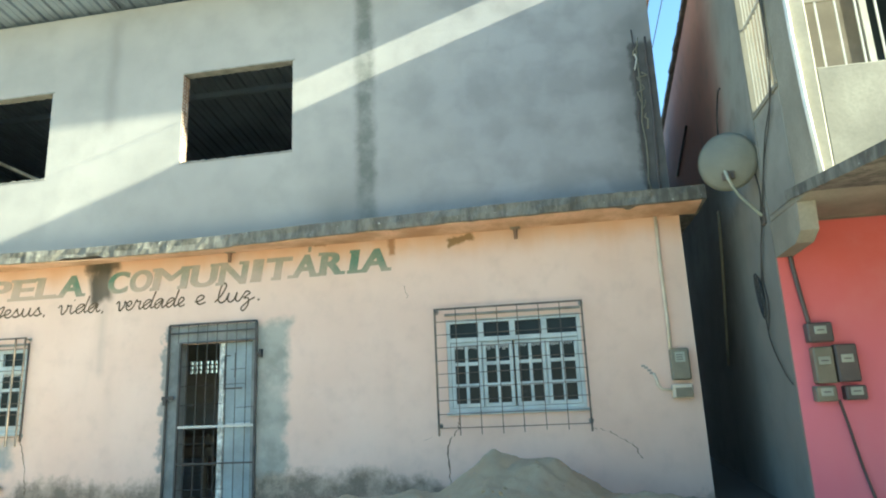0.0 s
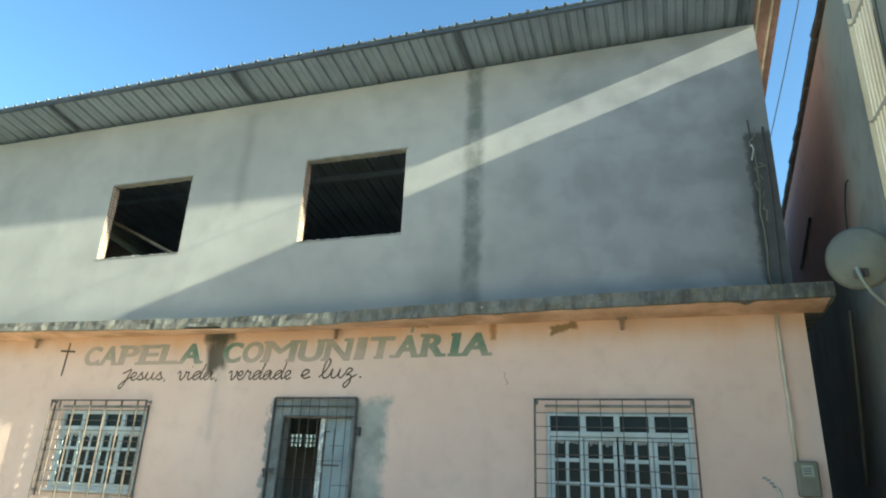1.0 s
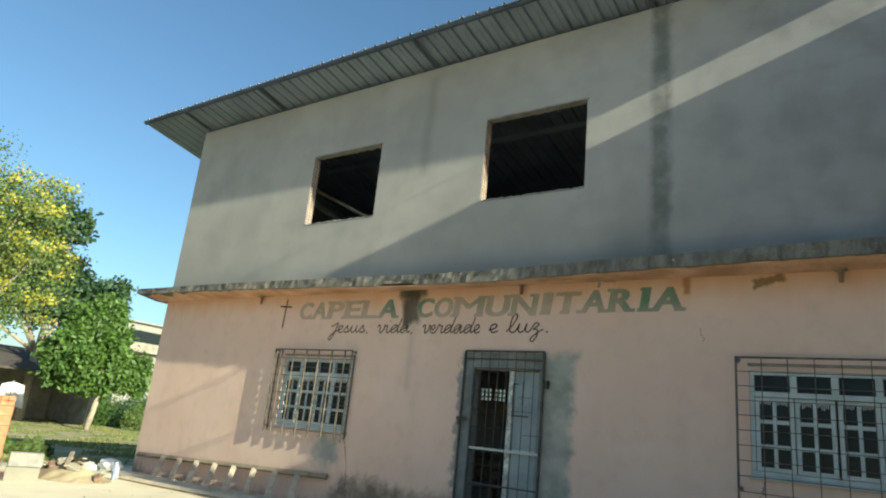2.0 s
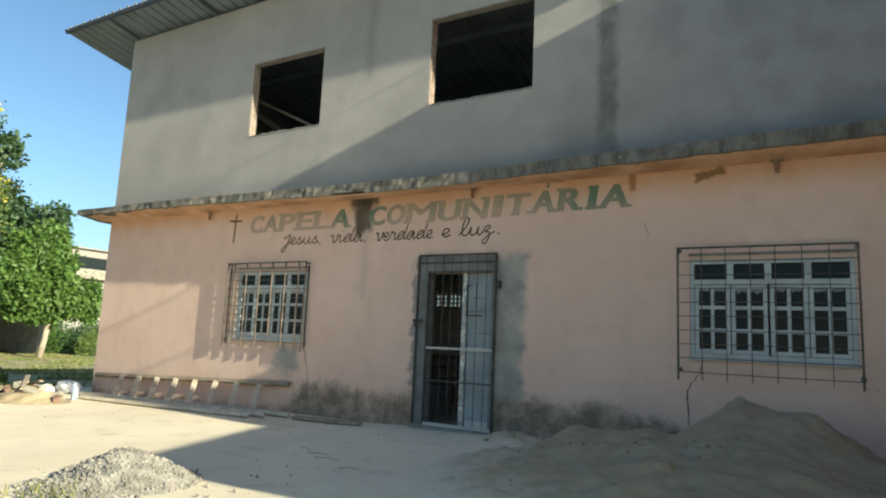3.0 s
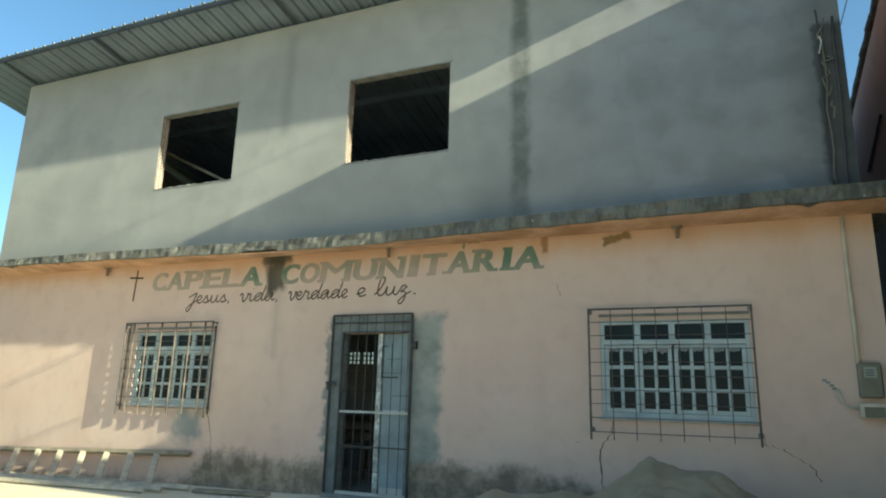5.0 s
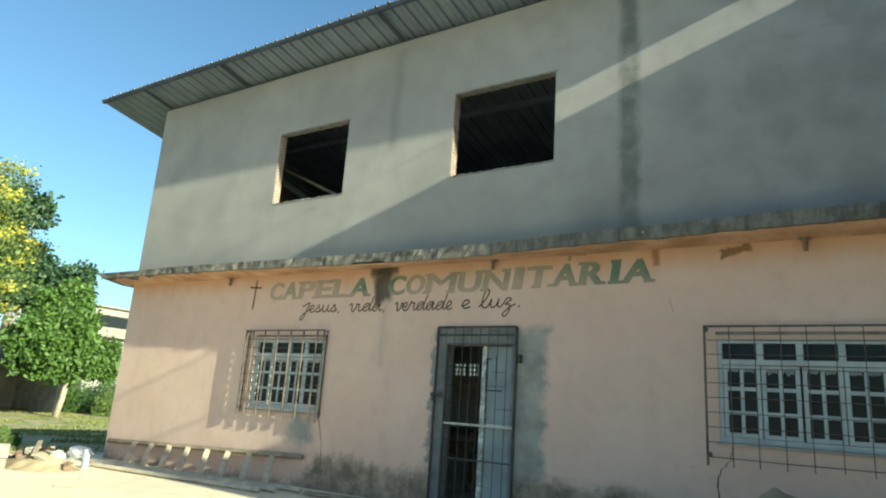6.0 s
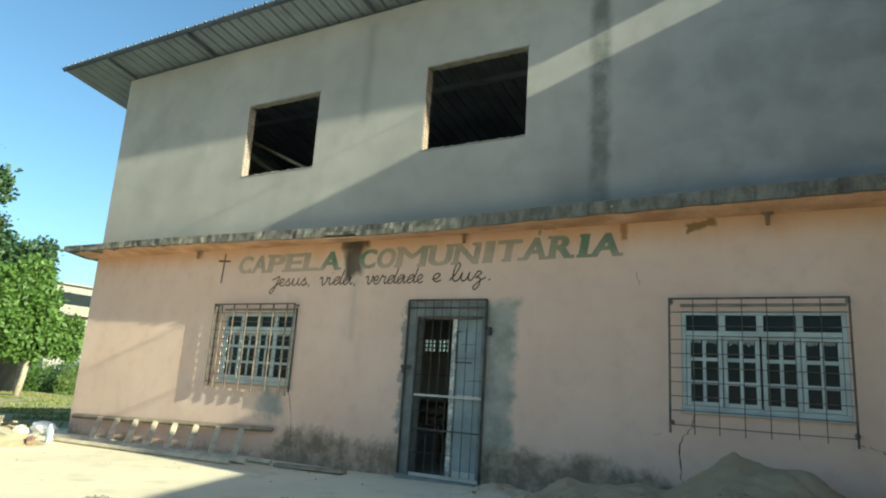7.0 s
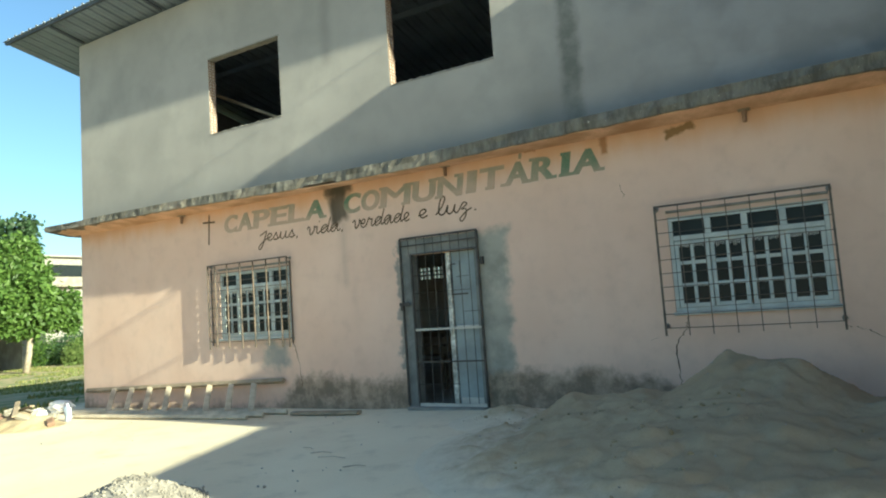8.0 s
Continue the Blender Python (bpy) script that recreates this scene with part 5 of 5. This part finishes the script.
for x, y, a, l in ((0.5, -2.55, 0.3, 0.22), (0.75, -2.7, 0.1, 0.3), (0.2, -2.4, 2.9, 0.18), (1.2, -2.95, 0.5, 0.2), (-3.4, -4.6, 0.4, 0.35), (-0.7, -3.6, 2.6, 0.25)):
    t = thing("twig", (x, y, gz(x)), "thin dark twig lying on the yard", "twig", "twigs")
    bm = B()
    dx, dy = math.cos(a) * l / 2, math.sin(a) * l / 2
    tube(bm, ((x - dx, y - dy, gz(x) + 0.012), (x + 0.01, y + 0.015, gz(x) + 0.02), (x + dx, y + dy, gz(x) + 0.012)), 0.004, 6, 0.003)
    part("twig_stem", bm, M_BARK, t)


def blades(name, pts, h, material, label, wide=0.006):
    bm = B()
    for x, y, z in pts:
        a, l = rnd.uniform(0, 6.28), h * rnd.uniform(0.5, 1.2)
        dx, dy, lx, ly = math.cos(a) * wide, math.sin(a) * wide, rnd.uniform(-0.5, 0.5) * l, rnd.uniform(-0.5, 0.5) * l
        v = [bm.verts.new(p) for p in ((x - dx, y - dy, z), (x + dx, y + dy, z), (x + lx * 0.4 + dx * 0.6, y + ly * 0.4 + dy * 0.6, z + l * 0.6), (x + lx, y + ly, z + l))]
        bm.faces.new((v[0], v[1], v[2])), bm.faces.new((v[0], v[2], v[3]))
    return tagged(part(name, bm, material), label, "grass", kind="stuff")


blades("grass_tuft", [(rnd.gauss(0.35, 0.2), rnd.gauss(-4.95, 0.1), -0.03) for _ in range(150)], 0.09, M_GRASS, "dry grass tuft beside the gravel")
pts = []
while len(pts) < 34000:
    x, y = rnd.uniform(-60, -9.3), rnd.uniform(-3, 34)
    if noise.noise((x * 0.35, y * 0.35, 0)) > 0.0:
        pts.append((x, y, ground_z(x) - 0.02))
blades("yard_grass", pts, 0.14, M_GRASS, "patchy dry and green grass behind the chapel", 0.04)

# ---- brick stack, blocks, rubble ----
stack = thing("brick_stack", (-7.2, -3.2, -0.13), "stack of orange hollow clay bricks on the yard", "brick stack")
bm = clay_block(0.29, 0.19, 0.14, 2, 2)
bmesh.ops.translate(bm, verts=bm.verts, vec=(-0.145, -0.095, 0))
ob = part("brick", bm, M_BRICK)
brick_mesh = ob.data
bpy.data.objects.remove(ob)
turn = radians(67)
ax, ay = Vector((math.cos(turn), math.sin(turn), 0)), Vector((-math.sin(turn), math.cos(turn), 0))
for k in range(8):
    for i in range(7):
        for j in range(3):
            if k == 7 and (i + j) % 3 == 0:
                continue
            ob = new("brick", brick_mesh)
            ob.parent = stack
            ob.location = ax * ((i - 3) * 0.197 + rnd.uniform(-0.006, 0.006)) + ay * ((j - 1) * 0.3 + rnd.uniform(-0.01, 0.01)) + Vector((0, 0, 0.02 + k * 0.146))
            ob.rotation_euler = (0, 0, turn + radians(90) + rnd.uniform(-0.03, 0.03))
for x, y, z, r in ((-6.0, -2.62, -0.125, -1.15), (-6.02, -2.6, 0.078, -1.2), (-6.3, -3.05, -0.125, -1.15)):
    t = thing("concrete_block", (x, y, z), "pale grey concrete block at the foot of the brick stack", "block", "concrete blocks")
    bm = B()
    m4 = Matrix.Translation((x, y, z)) @ Matrix.Rotation(-r, 4, "Z")
    box(bm, -0.22, 0.22, -0.1, 0.1, 0.0, 0.2, 0.01, m4)
    part("block_body", bm, M_MORTAR if z > 0 else M_CREAM, t)


def rubble_z(x, y):
    z = cone(x, y, -6.3, -1.75, 0.9, 0.55, 0.25, 1.3)
    return z + (0.05 * noise.noise((x * 6, y * 6, 11)) if z > 0.01 else 0) - 0.14


heap("rubble_heap", -7.4, -5.2, -2.6, -0.9, rubble_z, 40, 30, M_RUBBLE, "low heap of rubble and sand", "rubble heap")
for k in range(16):
    x, y = rnd.gauss(-6.35, 0.35), rnd.gauss(-1.7, 0.22)
    t = thing("rubble_piece", (x, y, rubble_z(x, y)), "broken piece of pale rubble on the heap", "rubble", "rubble pieces")
    bm = B()
    box(bm, -rnd.uniform(0.05, 0.13), rnd.uniform(0.05, 0.13), -0.05, 0.05, -0.03, 0.04, 0.012, Matrix.Translation((x, y, rubble_z(x, y) + 0.03)) @ Euler((rnd.uniform(-0.4, 0.4), rnd.uniform(-0.4, 0.4), rnd.uniform(0, 3))).to_matrix().to_4x4())
    part("chunk", bm, M_CREAM if k % 3 else M_BRICKPALE, t)


for k in range(9):
    x, y = rnd.gauss(-6.55, 0.4), rnd.gauss(-1.75, 0.25)
    t = thing("broken_plank", (x, y, rubble_z(x, y)), "short broken pale plank on the rubble heap", "plank", "broken planks")
    bm = B()
    l = rnd.uniform(0.18, 0.42)
    box(bm, -l, l, -0.035, 0.035, -0.012, 0.012, 0.004, Matrix.Translation((x, y, rubble_z(x, y) + 0.07)) @ Euler((rnd.uniform(-0.3, 0.3), rnd.uniform(-0.22, 0.22), rnd.uniform(0, 3))).to_matrix().to_4x4())
    part("plank_body", bm, M_WOODPALE if k % 3 else M_WOOD, t)


def bag(name, x, y, z, s, material, label):
    bm = B()
    bmesh.ops.create_icosphere(bm, subdivisions=3, radius=1)
    for v in bm.verts:
        v.co *= 1 + 0.35 * noise.noise(v.co * 1.8 + Vector((x, y, 0))) + 0.12 * noise.noise(v.co * 5)
        v.co = Vector((x + v.co.x * s[0], y + v.co.y * s[1], z + max(-0.9, v.co.z) * s[2]))
    tagged(part(name, bm, material, smooth=False), label, "bag")


bag("plastic_bag", -6.15, -1.55, 0.07, (0.16, 0.09, 0.07), M_CLOTH, "crumpled white plastic bag on the rubble")
bag("plastic_bag", -5.95, -1.2, 0.0, (0.07, 0.05, 0.15), M_PLASTICBLUE, "crumpled blue-grey plastic bag on the ground")
bag("cement_sack", -7.35, -0.5, -0.03, (0.3, 0.16, 0.12), M_CLOTH, "dirty white empty cement sack by the corner")


# ---- trees ----
def tree(name, base, height, fork, limbs, crown, leaf, n, material, label, r0=0.12, blossoms=0, lean=(0, 0), long=2.2):
    """A tapered trunk with limbs, and a crown of many leaves in clumps. crown: list of (x, y, z, radius)."""
    t = thing(name, base, label, "tree", "trees")
    b0 = Vector(base)
    f = b0 + Vector((lean[0], lean[1], fork))
    bm = B()
    tube(bm, (b0 - Vector((0, 0, 0.1)), b0.lerp(f, 0.5) + Vector((0.04, 0.02, 0)), f), r0, 10, r0 * 0.7)
    part("trunk", bm, M_BARK, t, smooth=True)
    for i in range(limbs):
        cxx, cy, cz, cr = crown[i % len(crown)]
        e = Vector((cxx, cy, cz)) + Vector((rnd.uniform(-0.5, 0.5), rnd.uniform(-0.5, 0.5), rnd.uniform(-0.3, 0.4))) * cr
        bm = B()
        midp = f.lerp(e, 0.5) + Vector((rnd.uniform(-0.15, 0.15), rnd.uniform(-0.15, 0.15), 0.1))
        tube(bm, (f - Vector((0, 0, 0.05)), midp, e), r0 * 0.5, 6, r0 * 0.1)
        part("limb", bm, M_BARK, t, smooth=True)
    total = sum(c[3] ** 2 for c in crown)
    v, faces, vb, fb = [], [], [], []
    for cxx, cy, cz, cr in crown:
        clumps = [(Vector((rnd.gauss(0, 1), rnd.gauss(0, 1), rnd.gauss(0, 0.9))).normalized() * cr * rnd.uniform(0.45, 1.0)) for _ in range(max(6, int(26 * cr)))]
        for _ in range(int(n * cr * cr / total)):
            k = rnd.choice(clumps)
            s = 0.22 * cr**0.5
            p = Vector((cxx, cy, cz)) + k + Vector((rnd.gauss(0, s), rnd.gauss(0, s), rnd.gauss(0, s * 0.8)))
            d = Vector((rnd.gauss(0, 1), rnd.gauss(0, 1), rnd.gauss(-0.5, 0.7))).normalized()
            a = d.orthogonal().normalized()
            a = (a + d.cross(a) * rnd.uniform(-1, 1)).normalized()
            L = leaf * rnd.uniform(0.6, 1.3)
            w = L / long
            i0 = len(v)
            v += [p, p + d * L * 0.5 + a * w, p + d * L, p + d * L * 0.5 - a * w]
            faces.append((i0, i0 + 1, i0 + 2, i0 + 3))
        for k in clumps:
            if blossoms and rnd.random() < 0.8 and k.y < cr * 0.5:
                for _ in range(blossoms):
                    s = 0.13
                    p = Vector((cxx, cy, cz)) + k * 1.08 + Vector((rnd.gauss(0, s), rnd.gauss(0, s), rnd.gauss(0, s * 0.6) + 0.1))
                    d = Vector((rnd.gauss(0, 1), rnd.gauss(0, 1), rnd.gauss(0, 1))).normalized() * 0.035
                    a = d.orthogonal()
                    i0 = len(vb)
                    vb += [p - d, p + a, p + d, p - a]
                    fb.append((i0, i0 + 1, i0 + 2, i0 + 3))
    me = bpy.data.meshes.new("crown")
    me.from_pydata(v, [], faces)
    me.materials.append(material)
    ob = new("crown", me)
    ob.parent, ob.matrix_parent_inverse = t, Matrix.Translation(-b0)
    if fb:
        me = bpy.data.meshes.new("blossom")
        me.from_pydata(vb, [], fb)
        me.materials.append(M_FLOWER)
        ob = new("blossom", me)
        ob.parent, ob.matrix_parent_inverse = t, Matrix.Translation(-b0)
        tagged(ob, "clusters of yellow blossom")
    return t


tree("mango_tree", (-40.3, 16.4, -1.2), 9.0, 2.6, 7, [(-40, 15.6, 4.0, 2.4), (-39.6, 17.4, 3.3, 1.8), (-40.4, 15.6, 5.7, 1.6), (-40.4, 14.2, 3.3, 1.6), (-39.8, 15.9, 6.7, 1.0), (-39, 18.1, 2.7, 1.2), (-40.2, 16.6, 2.6, 1.5)], 0.42, 36000, M_LEAF, "round leafy green tree with pale trunk", 0.22, lean=(0.3, 0.2), long=4.6)
tree("dark_tree", (-48, 15.4, -1.2), 15.0, 5, 7, [(-48, 15.6, 8.6, 3.3), (-48, 12.6, 11.0, 3.2), (-47.5, 18, 8.2, 2.2), (-47, 14.8, 13.6, 2.0), (-48, 10.5, 8.4, 3.0), (-46.6, 19.6, 9.4, 1.2), (-48, 8, 6, 3)], 0.34, 20000, M_LEAFDARK, "tall dark green tree behind the field", 0.35)
tree("flowering_tree", (-12.6, -1.9, -0.38), 7.0, 2.4, 8, [(-12.8, -1.2, 4.9, 1.25), (-13.0, -2.3, 5.7, 1.3), (-12.8, -0.6, 3.7, 1.0), (-12.8, -1.8, 3.3, 1.2), (-13.0, -0.6, 5.9, 0.7), (-12.6, -3.2, 4.4, 1.4), (-12.8, -0.1, 4.6, 0.6)], 0.085, 26000, M_LEAFLIGHT, "feathery tree covered with yellow blossom", 0.13, blossoms=38, long=3.2)


def bush(x, y, r, h, material, label):
    t = thing("bush", (x, y, ground_z(x)), label, "bush", "bushes")
    v, faces = [], []
    for _ in range(int(1800 * r)):
        a, b = rnd.uniform(0, math.tau), rnd.random() ** 0.5
        p = Vector((x + r * b * math.cos(a), y + r * b * math.sin(a), ground_z(x) + h * rnd.random() * (1 - 0.5 * b * b) * (0.8 + 0.4 * noise.noise((a, x, y)))))
        d = Vector((rnd.gauss(0, 1), rnd.gauss(0, 1), rnd.gauss(0.3, 0.7))).normalized() * rnd.uniform(0.08, 0.18)
        q = d.orthogonal() * 0.4
        i0 = len(v)
        v += [p, p + d * 0.5 + q, p + d, p + d * 0.5 - q]
        faces.append((i0, i0 + 1, i0 + 2, i0 + 3))
    me = bpy.data.meshes.new("foliage")
    me.from_pydata(v, [], faces)
    me.materials.append(material)
    ob = new("foliage", me)
    ob.parent, ob.matrix_parent_inverse = t, Matrix.Translation((-x, -y, -ground_z(x)))
    bm = B()
    for k in range(4):
        tube(bm, ((x, y, ground_z(x) - 0.05), (x + rnd.uniform(-0.3, 0.3) * r, y + rnd.uniform(-0.3, 0.3) * r, ground_z(x) + h * 0.6)), 0.02, 5, 0.008)
    part("stems", bm, M_BARK, t)


for x, y, r, h, m_ in ((-46, 24.5, 1.9, 3.0, M_LEAF), (-50, 26.5, 2.4, 3.4, M_LEAFDARK), (-44, 22.5, 1.4, 2.3, M_LEAFLIGHT), (-56, 33, 3.2, 4.6, M_LEAFDARK), (-12.5, 0.4, 0.45, 0.4, M_LEAFLIGHT), (-62, 40, 4.0, 5.0, M_LEAF), (-58, 22, 4.0, 4.4, M_LEAFDARK), (-14.3, 0.2, 0.5, 0.5, M_LEAF), (-52, 6, 3.5, 4, M_LEAFDARK), (-48, 23.4, 2.2, 3.3, M_LEAFDARK), (-47, 26.0, 1.9, 3.4, M_LEAF), (-49, 21.5, 2.0, 2.8, M_LEAF)):
    bush(x, y, r, h, m_, "low leafy bush at the edge of the grass")

# ---- sheds and far buildings ----
shed = thing("shed", (-47, 12, -1.2), "low dark shed with sloping sheet roof under the trees", "shed")
bm = B()
box(bm, -52.5, -52.2, 4.0, 19.5, -1.4, 3.4), box(bm, -52.2, -46.0, 19.2, 19.5, -1.4, 2.7), box(bm, -52.2, -46.0, 4.0, 4.3, -1.4, 2.7)
part("wall", bm, M_DARKPLASTER, shed)
bm = B()
vs = [bm.verts.new(p) for y in (3.4, 20.2) for p in ((-53, y, 4.1), (-45.2, y, 2.3), (-45.2, y, 2.45), (-53, y, 4.25))]
for f in ((0, 1, 2, 3), (7, 6, 5, 4), (0, 4, 5, 1), (1, 5, 6, 2), (2, 6, 7, 3), (3, 7, 4, 0)):
    bm.faces.new([vs[i] for i in f])
bmesh.ops.recalc_face_normals(bm, faces=bm.faces)
part("roof", bm, M_TILE, shed)
for y in (4.2, 12.0, 19.4):
    bm = B()
    tube(bm, ((-45.6, y, -1.4), (-45.6, y, 2.45)), 0.1, 8)
    part("post", bm, M_BARK, shed)
shirt = thing("hung_cloth", (-14.6, 0.55, -0.4), "white cloth hung on a stick in the yard", "cloth")
bm = B()
bmesh.ops.create_grid(bm, x_segments=10, y_segments=10, size=0.5)
for v in bm.verts:
    u, w = v.co.x, v.co.y
    v.co = Vector((-14.6 + 0.05 * math.sin(u * 14) + 0.04 * noise.noise((u * 5, w * 5, 0)), 0.55 + u * 0.55 * (1.1 - 0.3 * w), 1.0 + w * 0.6 - 0.25 * u * u))
cl = part("cloth_sheet", bm, M_CLOTH, shirt)
cl.modifiers.new("thickness", "SOLIDIFY").thickness = 0.01
bm = B()
tube(bm, ((-14.65, 0.55, -0.6), (-14.63, 0.55, 1.35)), 0.025, 6)
part("stick", bm, M_BARK, shirt)


def block_house(name, x0, x1, y0, y1, floors, label, wallm, openings, roofm):
    h = thing(name, ((x0 + x1) / 2, y0, 0), label, "house", "far houses")
    fh = 3.4 if floors > 1 else 2.9
    z1 = fh * floors
    wall_sheet("wall", (y0, y1), (-1.5, z1), (x1 - 0.2, x1), openings, wallm, "y", "", "", h)
    bm = B()
    box(bm, x0, x1 - 0.2, y0, y0 + 0.2, -1.5, z1), box(bm, x0, x1 - 0.2, y1 - 0.2, y1, -1.5, z1), box(bm, x0, x0 + 0.2, y0 + 0.2, y1 - 0.2, -1.5, z1)
    part("other_walls", bm, wallm, h)
    bm = B()
    box(bm, x0 - 0.4, x1 + 0.5, y0 - 0.4, y1 + 0.4, z1, z1 + 0.18)
    part("roof", bm, roofm, h)
    for k in range(1, floors):
        bm = B()
        box(bm, x0, x1 + 0.9, y0, y1, fh * k - 0.15, fh * k)
        part("floor_slab", bm, M_CREAM, h)
        bm = B()
        box(bm, x1 + 0.78, x1 + 0.9, y0, y1, fh * k, fh * k + 1.0)
        part("balcony_parapet", bm, M_CREAM, h)
    for o in openings:
        bm = B()
        box(bm, x1 - 0.14, x1 - 0.1, o[0], o[1], o[2], o[3])
        part("window", bm, M_GLASS, h)
    return h


block_house("far_house", -84, -72, 35.5, 51.0, 3, "three-storey pale house with balconies far behind the trees", M_MORTAR, [(36.0, 40.2, 7.75, 9.3), (41, 42.6, 6.7, 8.3), (37.5, 39.4, 3.7, 5.3), (41, 42.6, 3.7, 5.3)], M_MORTAR)
block_house("far_house", -29, -22, -8.5, -0.6, 1, "single-storey cream and orange house beyond the brick stack", M_BRICKPALE, [(-6.5, -5.2, 1.0, 2.1), (-3.2, -2.2, 0.0, 2.1)], M_CREAM)


# ---- unseen block added behind the camera to dim sky light on the right ----
blocker = thing("street_house", (11.0, -12.5, 0), "plain two-storey cement block, unseen, added to cut sky light", "house")
for name, lim, m in (("wall", (8.5, 16.0, -16.0, -10.2, -0.3, 6.6), M_CREAM), ("roof", (8.2, 16.3, -16.3, -9.9, 6.61, 6.8), M_MORTAR)):
    bm = B()
    box(bm, *lim, 0.02)
    part(name, bm, m, blocker)
